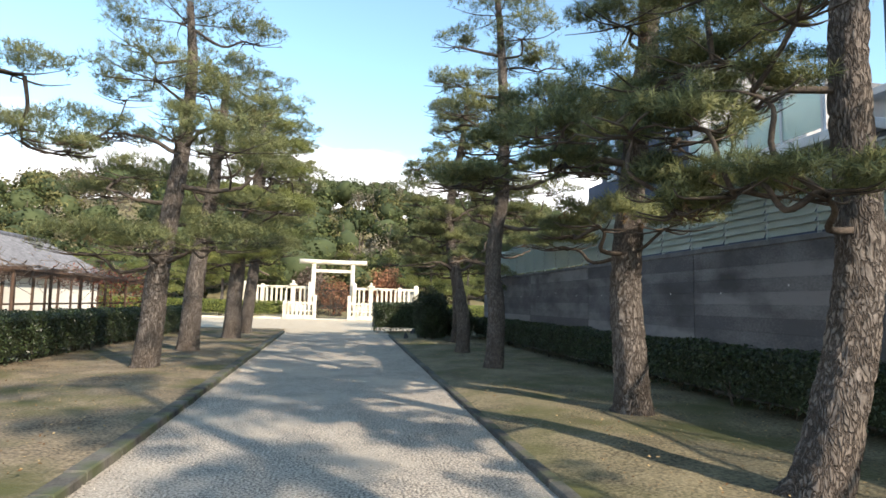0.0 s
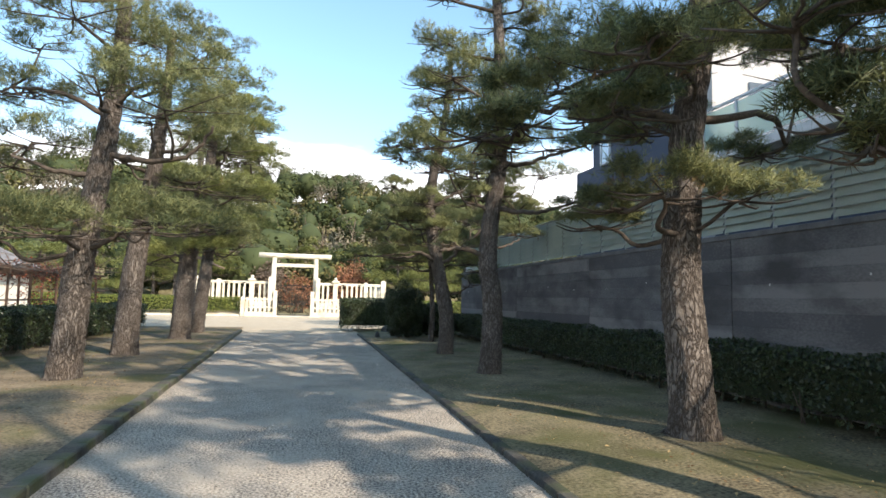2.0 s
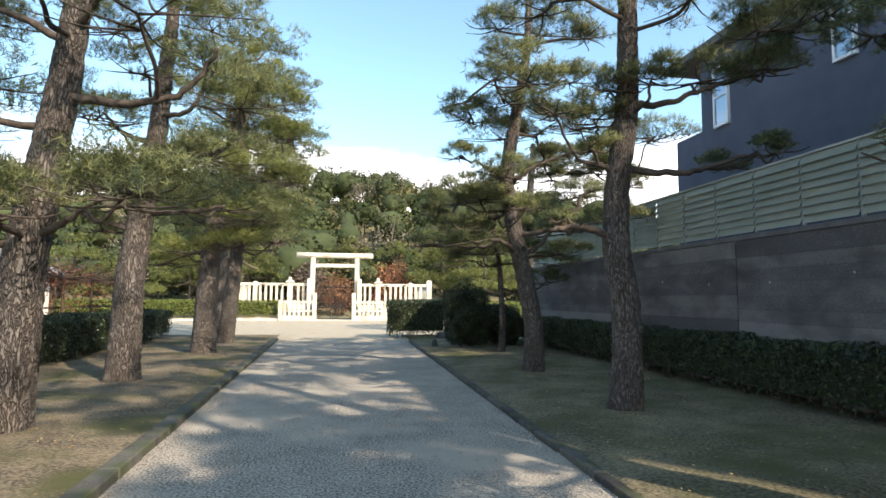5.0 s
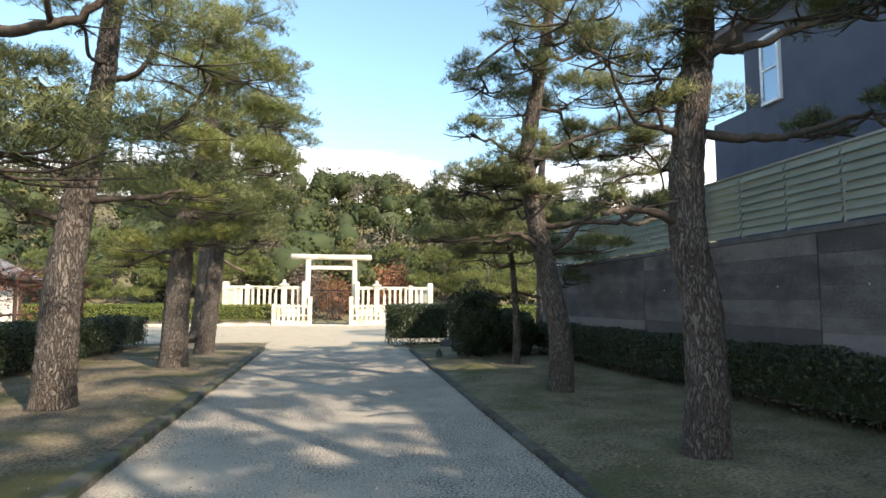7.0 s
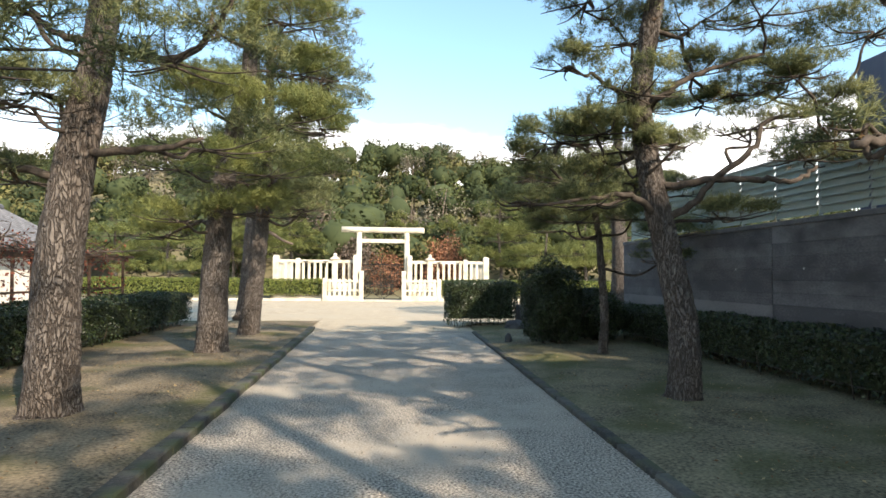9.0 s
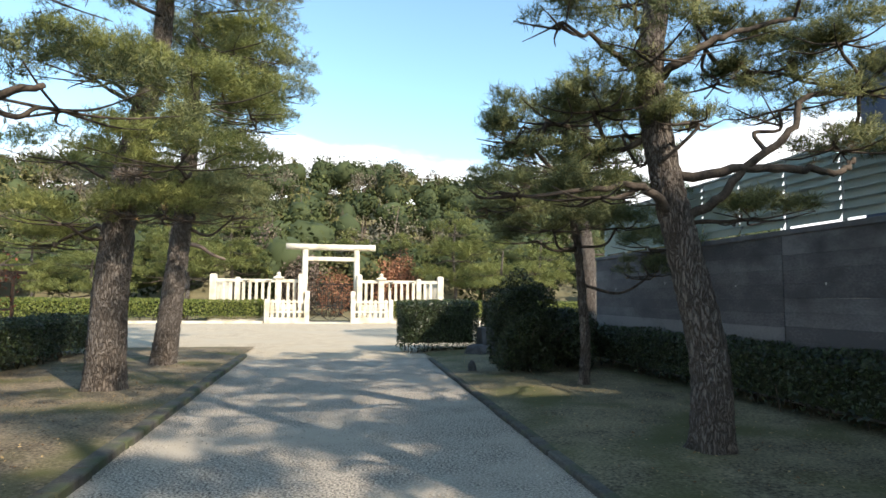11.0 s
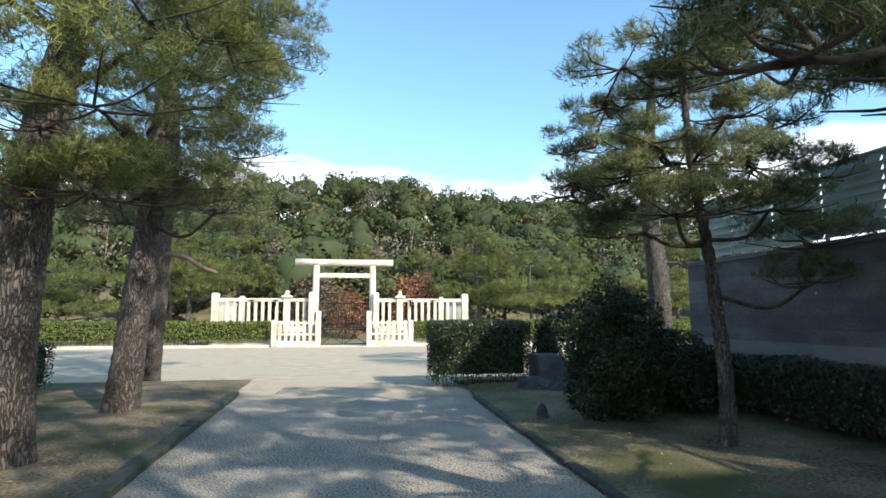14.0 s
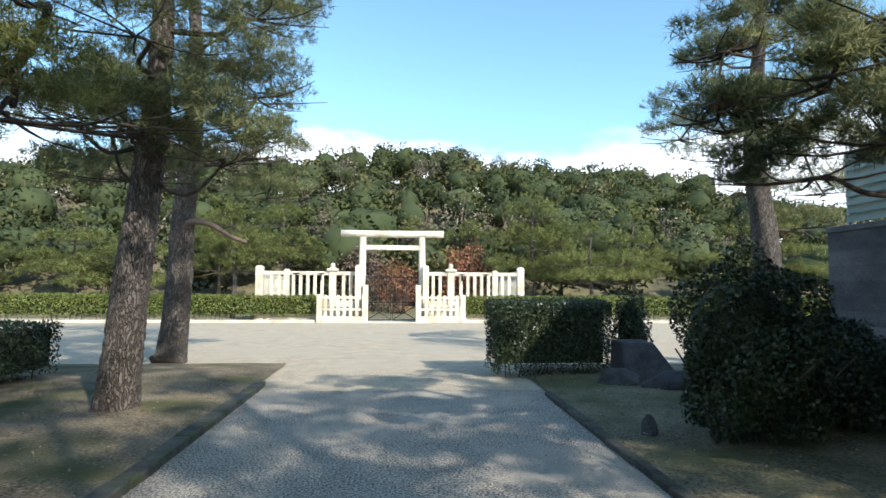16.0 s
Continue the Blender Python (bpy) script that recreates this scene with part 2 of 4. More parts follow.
def soup(name, verts, size, mats, parent=None, label="", index=None, normals=None):
    """A mesh of loose faces of `size` corners each, from an array of corners; normals: one a face, for soft foliage."""
    verts = np.asarray(verts, dtype=np.float32).reshape(-1, 3)
    count = len(verts) // size
    if normals is not None:
        f = verts.reshape(-1, size, 3)
        turned = np.einsum("ij,ij->i", np.cross(f[:, 1] - f[:, 0], f[:, 2] - f[:, 0]), normals) < 0
        f[turned] = f[turned][:, ::-1]
        verts = f.reshape(-1, 3)
    me = bpy.data.meshes.new(name)
    me.vertices.add(len(verts))
    me.vertices.foreach_set("co", verts.ravel())
    me.loops.add(len(verts))
    me.loops.foreach_set("vertex_index", np.arange(len(verts), dtype=np.int32))
    me.polygons.add(count)
    me.polygons.foreach_set("loop_start", np.arange(0, len(verts), size, dtype=np.int32))
    for m in mats:
        me.materials.append(m)
    if index is not None:
        me.polygons.foreach_set("material_index", np.asarray(index, dtype=np.int32))
    me.update(calc_edges=True)
    if normals is not None:
        me.normals_split_custom_set_from_vertices(np.repeat(np.asarray(normals, dtype=np.float32), size, axis=0))
    ob = new(name, me)
    if parent is not None:
        ob.parent = parent
    return tagged(ob, label)


def empty(name, at, label, category, group="", kind=""):
    ob = new(name)
    ob.location = at
    return tagged(ob, label, category, group, kind)


def box_bm(x0, y0, z0, x1, y1, z1, bevel=0.0):
    bm = bmesh.new()
    bmesh.ops.create_cube(bm, size=1.0)
    bmesh.ops.scale(bm, vec=(x1 - x0, y1 - y0, z1 - z0), verts=bm.verts)
    bmesh.ops.translate(bm, vec=((x0 + x1) / 2, (y0 + y1) / 2, (z0 + z1) / 2), verts=bm.verts)
    if bevel:
        bmesh.ops.bevel(bm, geom=list(bm.edges), offset=bevel, segments=1, affect="EDGES")
    return bm


def part(name, bm, mat, parent=None, label=""):
    me = bpy.data.meshes.new(name)
    bm.to_mesh(me)
    bm.free()
    me.materials.append(mat)
    ob = new(name, me)
    if parent is not None:
        ob.parent = parent
    return tagged(ob, label)


def box(name, x0, y0, z0, x1, y1, z1, mat, parent=None, label="", bevel=0.0):
    return part(name, box_bm(x0, y0, z0, x1, y1, z1, bevel), mat, parent, label)


def spline(points, steps):
    """A smooth line through the points."""
    p = np.array(points, float)
    p = np.vstack([2 * p[0] - p[1], p, 2 * p[-1] - p[-2]])
    out = []
    for i in range(1, len(p) - 2):
        for k in range(steps):
            t = k / steps
            out.append(0.5 * (2 * p[i] + (p[i + 1] - p[i - 1]) * t + (2 * p[i - 1] - 5 * p[i] + 4 * p[i + 1] - p[i + 2]) * t * t
                              + (3 * p[i] - p[i - 1] - 3 * p[i + 1] + p[i + 2]) * t ** 3))
    out.append(p[-2])
    return np.array(out)


def tube(points, radii, sides=8, shape=None):
    """Corners and faces of a tapered limb along the points; shape(point, angle, radius) gives its radius there."""
    pts, verts, faces = np.asarray(points, float), [], []
    for i, p in enumerate(pts):
        d = Vector(pts[min(i + 1, len(pts) - 1)] - pts[max(i - 1, 0)]).normalized()
        a = d.cross(Vector((0.3, 1, 0.1))).normalized()
        b = d.cross(a)
        for s in range(sides):
            ang = 2 * math.pi * s / sides
            r = radii[i] if shape is None else shape(p, ang, radii[i])
            verts.append(Vector(p) + a * (r * math.cos(ang)) + b * (r * math.sin(ang)))
    for i in range(len(pts) - 1):
        for s in range(sides):
            q, n2 = i * sides, (s + 1) % sides
            faces.append((q + s, q + n2, q + sides + n2, q + sides + s))
    faces.append(tuple(range(sides))[::-1])
    faces.append(tuple(range((len(pts) - 1) * sides, len(pts) * sides)))
    return verts, faces


def merge(pieces):
    verts, faces = [], []
    for v, f in pieces:
        o = len(verts)
        verts += list(v)
        faces += [tuple(i + o for i in q) for q in f]
    return verts, faces


def unit(a):
    return a / np.maximum(np.linalg.norm(a, axis=-1, keepdims=True), 1e-9)


def tufts(centres, ways, needles, length, width):
    """Brushes of needles round a shoot: three corners each."""
    n = len(centres)
    d = unit(ways[:, None, :] * 0.55 + unit(rng.normal(size=(n, needles, 3))) * 0.85)
    side = unit(np.cross(d, rng.normal(size=d.shape)))
    ln = length * rng.uniform(0.65, 1.1, size=(n, needles, 1))
    c = centres[:, None, :] + ways[:, None, :] * rng.uniform(-0.35, 0.35, size=(n, needles, 1)) * length
    tri = np.stack([c - side * width, c + side * width, c + d * ln], axis=2)
    return tri.reshape(-1, 3)


def leaves(centres, ways, size, spread=0.9):
    """Single leaves, four corners each."""
    n = len(centres)
    d = unit(ways + rng.normal(size=(n, 3)) * spread)
    a = unit(np.cross(d, rng.normal(size=(n, 3))))
    b = np.cross(d, a)
    s = (size * rng.uniform(0.6, 1.3, size=(n, 1)))
    quad = np.stack([centres - a * s, centres - b * s * 0.5 + d * s * 0.15, centres + a * s, centres + b * s * 0.5 + d * s * 0.15], axis=1)
    return quad.reshape(-1, 3)


def bark(point, ang, r):
    p = Vector((math.cos(ang) * r * 12.0 + point[0], math.sin(ang) * r * 12.0 + point[1], point[2] * 5.2))
    d = noise.voronoi(p)[0]
    plate = min(1.0, (d[1] - d[0]) * 3.2)
    swell = 0.05 * noise.noise(Vector((math.cos(ang) * 1.3, math.sin(ang) * 1.3, point[2] * 0.9 + point[0])))
    flare = 0.32 * math.exp(-point[2] / 0.22) * (0.75 + 0.35 * math.cos(5 * ang + point[0]))
    return r * (1 + swell + flare) + 0.020 * plate - 0.012


def pine(x, y, radius, trunk, pads, label, detail=1.0, needle=M_NEEDLE, length=0.118, density=1.0, fine=True, group="avenue of pines", boughs=(), spread=1.12):
    """A cloud-pruned pine: trunk line, foliage pads (sideways, ahead, height, half width, half thickness) and thick boughs from its base."""
    needles, width = (10, 0.0041) if detail >= 1 else (7, 0.011)
    tree = empty("pine_tree", (x, y, 0.02), label, "pine tree", group)
    line = spline(trunk, 22 if fine else 5)
    line[:, 1] += 0.10 * np.sin(line[:, 2] * 1.1 + x)
    line[0] = (0, 0, -0.06)
    top = line[-1][2]
    radii = [radius * (1.0 - 0.72 * max(0, p[2] / top) ** 1.25) for p in line]
    if fine:
        v, f = tube(line, radii, 44, bark)
    else:
        v, f = tube(line, radii, 12)
    place("trunk", v, f, M_BARK, tree, "furrowed grey-brown bark", smooth=True)
    tips = []
    for stations in boughs:
        k = int(np.argmin(np.abs(line[:, 2] - stations[0][2])))
        way = spline([tuple(line[k])] + list(stations[1:]), 6)
        way[1:-1] += rng.normal(size=(len(way) - 2, 3)) * 0.014
        thick = min(0.054, radii[k] * 0.33)
        v, f = tube(way, np.linspace(thick, thick * 0.42, len(way)) * (1 + 0.12 * rng.random(len(way))), 9)
        place("bough", v, f, M_LIMB, tree, "thick crooked bough", smooth=True)
        tips += [(way[len(way) // 2], thick * 0.5), (way[-1], thick * 0.4)]
    for px, py, pz, pr, ph in pads:
        pr, ph = pr * spread, ph * 1.15
        # limb from the trunk, rising or drooping to the pad
        root_z = min(max(pz - 0.25 - 0.25 * rng.random(), 0.25 * top), top - 0.05)
        k = int(np.argmin(np.abs(line[:, 2] - root_z)))
        root, tip = line[k], np.array([px, py, pz - ph * 0.55])
        mid = (root + tip) / 2 + rng.normal(size=3) * 0.10 + np.array([0, 0, -0.10])
        mid2 = root * 0.25 + tip * 0.75 + rng.normal(size=3) * 0.08
        reach = float(np.linalg.norm(tip - root))
        r0 = min(radii[k] * 0.42, 0.012 + 0.022 * reach)
        # a later limb may fork from one that is nearer than the trunk
        for tip0, r_tip in tips:
            if np.linalg.norm(tip - tip0) < 0.7 * reach and np.linalg.norm(tip - tip0) > 0.2:
                root, reach, r0 = tip0, float(np.linalg.norm(tip - tip0)), min(0.03, r_tip)
                mid = (root + tip) / 2 + rng.normal(size=3) * 0.07 + np.array([0, 0, -0.06])
                mid2 = root * 0.25 + tip * 0.75 + rng.normal(size=3) * 0.05
        path = spline([root, mid, mid2, tip], 4)
        tips += [(path[-1], r0 * 0.8), (path[6], r0 * 0.8)]
        pieces = [tube(path, np.linspace(r0, 0.016, len(path)), 7)]
        for j in range(7):
            ang = 2 * math.pi * (j + rng.random() * 0.8) / 7
            e = tip + np.array([math.cos(ang) * pr * 0.8, math.sin(ang) * pr * 0.8, ph * 0.2])
            s = path[-1 - int(rng.integers(0, 4))]
            b = (s + e) / 2 + np.array([rng.normal() * 0.07, rng.normal() * 0.07, -0.05])
            br = spline([s, b, e], 3)
            pieces.append(tube(br, np.linspace(0.016, 0.005, len(br)), 4))
        v, f = merge(pieces)
        place("limb", v, f, M_LIMB, tree, smooth=True)
        # needles, in small domed clumps over the pad, flat underneath, with gaps between
        lumps = max(6, int(pr * pr * 21))
        la, lr = rng.uniform(0, 2 * math.pi, lumps), np.sqrt(rng.uniform(0, 1, lumps)) * (0.80 + 0.16 * np.sin(3 * px + pz))
        lump = np.stack([px + np.cos(la) * lr * pr, py + np.sin(la) * lr * pr,
                         pz + ph * (0.75 * (1 - lr ** 2) - 0.35) + rng.normal(size=lumps) * ph * 0.20], axis=1)
        n = int(density * (70 + 405 * pr * pr))
        own = rng.integers(0, lumps, n)
        q = unit(rng.normal(size=(n, 3)))
        q[:, 2] = np.abs(q[:, 2]) * 0.95 - 0.12
        wide = min(0.27, 0.13 + pr * 0.12)
        size = np.array([wide, wide, min(0.24, ph * 0.75)]) * (0.75 + 0.4 * rng.random((n, 1)))
        c = lump[own] + q * size * np.cbrt(rng.random((n, 1)))
        w = unit(q + np.array([0, 0, 0.6]))
        tri = tufts(c, w, needles, length, width)
        round_ = unit(w + np.array([0, 0, 0.15]) + unit(c - np.array([px, py, pz - ph])) * 0.5)
        normals = unit(np.repeat(round_, needles, axis=0) + rng.normal(size=(n * needles, 3)) * 0.30)
        soup("needle_pad", tri, 3, [needle], tree, normals=normals)
        if rng.random() < 0.4:
            c2 = c[: max(4, n // 40)] - np.array([0, 0, ph * 0.5])
            soup("dry_needles", tufts(c2, -w[: len(c2)], 10, length, 0.004), 3, [M_DRY], tree, "dead brown needles under the pad")
    return tree


def hedge(x0, y0, x1, y1, h, label, mat=M_HEDGE, density=680, leaf=0.031, ground=0.10, open_foot=0.12, name="clipped_hedge", core=0.0):
    """A clipped hedge with uneven faces, thin at the foot so that its stems show."""
    ob = empty(name, ((x0 + x1) / 2, (y0 + y1) / 2, ground - 0.06), label, "hedge")
    hx, hy = (x1 - x0) / 2, (y1 - y0) / 2
    area = 4 * hx * hy + (4 * hx + 4 * hy) * h
    n = int(area * density)
    u, v, pick = rng.uniform(-1, 1, n), rng.uniform(0, 1, n), rng.random(n) * area
    c, w = np.zeros((n, 3)), np.zeros((n, 3))
    top = pick < 4 * hx * hy
    long_ = (~top) & (pick < 4 * hx * hy + 4 * hy * h)
    short = ~(top | long_)
    c[top] = np.stack([u[top] * hx, rng.uniform(-1, 1, top.sum()) * hy, np.full(top.sum(), h)], 1)
    w[top] = (0, 0, 1)
    sg = np.where(rng.random(n) < 0.5, -1.0, 1.0)
    c[long_] = np.stack([sg[long_] * hx, u[long_] * hy, open_foot + v[long_] ** 0.72 * (h - open_foot)], 1)
    w[long_] = np.stack([sg[long_], np.zeros(long_.sum()), np.full(long_.sum(), 0.3)], 1)
    c[short] = np.stack([u[short] * hx, sg[short] * hy, open_foot + v[short] ** 0.72 * (h - open_foot)], 1)
    w[short] = np.stack([np.zeros(short.sum()), sg[short], np.full(short.sum(), 0.3)], 1)
    wob = np.sin(c[:, 1] * 2.3 + c[:, 0]) * 0.03 + np.sin(c[:, 1] * 5.1 + c[:, 2] * 4) * 0.025
    c += unit(w) * (wob[:, None] - np.abs(rng.normal(size=(n, 1))) * 0.07 + 0.03)
    soup("foliage", leaves(c, w, leaf), 4, [mat], ob)
    # Added dark box, in place of the shade among the inner leaves.
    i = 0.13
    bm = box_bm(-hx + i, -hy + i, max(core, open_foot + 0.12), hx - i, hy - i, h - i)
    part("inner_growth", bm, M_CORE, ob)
    pieces = []
    for k in range(int(4 * hx * hy * 5) + 4):
        a = np.array([rng.uniform(-hx, hx) * 0.85, rng.uniform(-hy, hy) * 0.98, -0.02])
        b = a + np.array([rng.normal() * 0.08, rng.normal() * 0.08, open_foot + 0.35])
        pieces.append(tube([a, (a + b) / 2 + rng.normal(size=3) * 0.02, b], [0.013, 0.011, 0.008], 5))
    v2, f2 = merge(pieces)
    tagged(place("stems", v2, f2, M_TWIG, ob), kind="stuff")
    return ob


def bush(x, y, rx, ry, h, label, mat=M_HEDGE, count=6000, leaf=0.045, name="round_bush", ground=0.05, dense=True):
    ob = empty(name, (x, y, ground), label, "bush")
    n = count
    q = unit(rng.normal(size=(n, 3)))
    ph = [rng.uniform(0, 6.28) for _ in range(4)]
    lump = 1 + 0.16 * np.sin(q[:, 0] * 5 + ph[0]) * np.cos(q[:, 2] * 5 + ph[1]) + 0.12 * np.sin(q[:, 1] * 8 + ph[2] + q[:, 2] * 6)
    c = q * (lump * (1 - np.abs(rng.normal(size=n)) * (0.10 if dense else 0.38)))[:, None] * np.array([rx, ry, h * 0.5]) + np.array([0, 0, h * 0.5])
    c = c[c[:, 2] > 0.1]
    w = unit(c - np.array([0, 0, h * 0.4]))
    soup("foliage", leaves(c, w, leaf), 4, [mat], ob)
    # Added dark lump blocks see-through and stands for the bush's inner shade.
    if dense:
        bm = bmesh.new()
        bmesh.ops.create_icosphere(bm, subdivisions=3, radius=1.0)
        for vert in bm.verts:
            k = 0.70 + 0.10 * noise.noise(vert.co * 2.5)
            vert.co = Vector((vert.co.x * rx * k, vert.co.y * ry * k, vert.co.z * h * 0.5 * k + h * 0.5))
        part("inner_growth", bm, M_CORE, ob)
    pieces = []
    for k in range(7 if dense else 26):
        a = np.array([rng.normal() * rx * 0.2, rng.normal() * ry * 0.2, -0.04])
        b = np.array([rng.normal() * rx * 0.5, rng.normal() * ry * 0.5, h * (0.5 if dense else rng.uniform(0.6, 0.95))])
        pieces.append(tube(spline([a, (a + b) / 2 + rng.normal(size=3) * 0.05, b], 3), np.linspace(0.03, 0.010, 7), 6))
    v2, f2 = merge(pieces)
    tagged(place("stems", v2, f2, M_TWIG, ob), kind="stuff")
    return ob


# ---- ground, path, beds ----
def left_edge(y):
    return -1.68 - 0.0135 * max(0.0, y - 6)


def right_edge(y):
    return 2.16 + 0.026 * max(0.0, y - 4)


def sheet(name, xs, ys, height, mat, label, category):
    verts = [(x, y, height(x, y)) for y in ys for x in xs]
    w = len(xs)
    faces = [(j * w + i, j * w + i + 1, (j + 1) * w + i + 1, (j + 1) * w + i) for j in range(len(ys) - 1) for i in range(w - 1)]
    return tagged(place(name, verts, faces, mat, smooth=True), label, category, kind="structure")


def hill_height(x, y):
    rise = min(1.0, max(0.0, (y - 58) / 62))
    rise = rise * rise * (3 - 2 * rise)
    side = 1.0 / (1 + (max(0, abs(x - 8) - 48) / 70) ** 2)
    roll = 1.3 * math.sin(x * 0.16 + 1.2) - 0.15 * max(0.0, x - 18)
    return (18.9 + roll) * rise * side


box("ground", -3000, -3000, -0.30, 3000, 3000, -0.02, M_LAND)
tagged(bpy.data.objects["ground"], "bare earth ground around the avenue", "ground", kind="structure")
sheet("gravel_road", list(np.linspace(-3.2, 3.9, 30)), list(np.linspace(-14, 31.5, 110)),
      lambda x, y: 0.0 + 0.006 * noise.noise(Vector((x * 2, y * 2, 0))), M_GRAVEL, "pale grey gravel path between kerbs", "path")
sheet("gravel_court", list(np.linspace(-45, 45, 60)), list(np.linspace(27.5, 52, 40)),
      lambda x, y: 0.004 + 0.006 * noise.noise(Vector((x * 2, y * 2, 0))), M_COURT, "sunlit gravel court before the gate", "court")


def bed(name, inner, outer, y0, y1, label, mat=M_SOIL):
    ys = np.linspace(y0, y1, 130)
    us = np.linspace(0, 1, 34)
    verts = []
    for y in ys:
        for u in us:
            x = inner(y) + (outer - inner(y)) * u
            away = min(abs(x - inner(y)), 1.4, (y1 - y) + 0.001)
            z = 0.045 + 0.055 * min(1, away / 1.0) + 0.035 * noise.noise(Vector((x * 0.9, y * 0.9, 2))) * min(1, away) + 0.014 * noise.noise(Vector((x * 5, y * 5, 3)))
            verts.append((x, y, max(z, 0.02)))
    w = len(us)
    faces = [(j * w + i, j * w + i + 1, (j + 1) * w + i + 1, (j + 1) * w + i) for j in range(len(ys) - 1) for i in range(w - 1)]
    ob = place(name, verts, faces, mat, smooth=True)
    return tagged(ob, label, "planting bed", kind="structure")


bed("soil_bed_west", lambda y: left_edge(y) - 0.10, -14.0, -14, 31.0, "bare sandy soil with thin moss under the pines")
bed("soil_bed_east", lambda y: right_edge(y) + 0.10, 9.0, -14, 30.6, "mossy shaded soil strip under the pines", M_MOSS)

# ---- boundary wall with louvre fence ----
WALL_X = 7.1
wall = empty("wall_east", (WALL_X, 0, 0), "dark board-marked concrete retaining wall with stains", "wall", kind="structure")
joints = [-14.0, -9.2, -4.4, 0.4, 5.2, 10.0, 14.8, 19.6, 26.15]
for a, b in zip(joints[:-1], joints[1:]):
    z = -0.1
    while z < 2.60:
        top = min(z + 0.205 + 0.03 * rng.random(), 2.62)
        if top > 2.50:
            top = 2.62
        off = 0.005 * rng.random()
        bm = box_bm(-off, a + 0.008, z + 0.0015, 0.35, b - 0.008, top - 0.0015)
        part("board_cast_band", bm, M_CONC, wall)
        z = top
    for k in range(3):
        yy = a + (k + 0.5) * (b - a) / 3
        box("weep_hole", -0.006, yy - 0.012, 1.85 + 0.1 * (k % 2), 0.03, yy + 0.012, 1.885 + 0.1 * (k % 2), M_PALE, wall)
box("coping", -0.03, -14, 2.62, 0.38, 26.15, 2.71, M_COPE, wall, "dark concrete coping", 0.01)
box("return_face", 0.351, 25.8, -0.1, 14, 26.15, 2.62, M_CONC, wall)

fence = empty("louvre_fence", (WALL_X + 0.16, 0, 2.71), "pale green horizontal louvre fence on the concrete wall", "fence")
bay, start = 1.04, -12.6
for k in range(38):
    y = start + k * bay
    box("post", -0.025, y - 0.022, 0, 0.025, y + 0.022, 1.12, M_STEEL, fence, bevel=0.004)
    if k == 37:
        break
    for s in range(8):
        z = 0.05 + s * 0.132
        verts = [(-0.072, y + 0.025, z), (-0.072, y + bay - 0.025, z), (0.012, y + bay - 0.025, z + 0.160), (0.012, y + 0.025, z + 0.160),
                 (-0.064, y + 0.025, z), (-0.064, y + bay - 0.025, z), (0.020, y + bay - 0.025, z + 0.160), (0.020, y + 0.025, z + 0.160)]
        faces = [(0, 1, 2, 3), (7, 6, 5, 4), (0, 4, 5, 1), (3, 2, 6, 7), (0, 3, 7, 4), (1, 5, 6, 2)]
        place("slat", verts, faces, M_LOUVRE, fence)
box("top_rail", -0.035, start, 1.12, 0.035, start + 37 * bay, 1.155, M_STEEL, fence)


# ---- house behind the wall ----
def window(parent, x, y0, y1, z0, z1):
    w = box("window", x - 0.05, y0, z0, x + 0.02, y1, z1, M_PANE, parent)
    t = 0.06
    box("frame_side", x - 0.08, y0 - t, z0 - t, x + 0.01, y0, z1 + t, M_WHITE, w)
    box("frame_side", x - 0.08, y1, z0 - t, x + 0.01, y1 + t, z1 + t, M_WHITE, w)
    box("frame_head", x - 0.08, y0, z1, x + 0.01, y1, z1 + t, M_WHITE, w)
    box("frame_sill", x - 0.09, y0, z0 - t, x + 0.01, y1, z0, M_WHITE, w)
    box("frame_bar", x - 0.08, y0, (z0 + z1) / 2 - 0.02, x - 0.051, y1, (z0 + z1) / 2 + 0.02, M_WHITE, w)


house = empty("house", (9.7, 14, 0), "modern slate-blue rendered house with white windows and balcony", "house")
box("main_wall", 0, 0, 0, 8, 5.4, 8.05, M_HOUSE, house, "slate-blue render", 0.01)
box("lower_wall", 0.01, 5.4, 0, 8, 6.6, 6.1, M_HOUSE, house, "slate-blue render", 0.01)
box("roof_slab", -0.35, -0.3, 8.05, 8.4, 6.6, 8.25, M_COPE, house, "dark flat roof edge", 0.01)
box("corner_pier", -0.02, -0.45, 0, 0.5, -0.002, 8.05, M_PALE, house, "pale corner strip")
box("garden_door", 1.2, -0.30, 5.02, 3.4, -0.252, 7.1, M_PANE, house)
box("south_wall", 0.5, -0.25, 0, 8, -0.002, 8.05, M_PALE, house, "pale grey render")
box("ground_floor", 0.0, -5.79, 0, 8, -0.45, 4.8, M_HOUSE, house, "slate-blue render")
box("balcony_floor", -0.45, -5.79, 4.8, 8, -0.45, 5.0, M_WHITE, house, "white balcony slab", 0.01)
box("terrace_wall", 5.5, -5.79, 5.0, 8, -0.45, 7.6, M_PALE, house, "pale grey upper wall")
box("terrace_roof", 5.0, -5.79, 7.6, 8.4, -0.46, 7.8, M_PALE, house, "pale roof edge")
box("terrace_door", 5.44, -5.5, 5.02, 5.49, -2.2, 7.1, M_PANE, house)
for k in range(5):
    y = -0.6 - k * 1.06
    box("baluster", -0.42, y - 0.03, 5.0, -0.36, y + 0.03, 6.02, M_WHITE, house)
    if k < 4:
        box("glass_panel", -0.40, y - 1.03, 5.08, -0.385, y - 0.03, 5.97, M_GLASS, house, "frosted green glass")
# Unseen wing, placed and sized by the shade it casts on the east bed.
box("south_wing", 0, -13.6, 0, 8, -5.8, 9.8, M_HOUSE, house, "slate-blue render", 0.01)
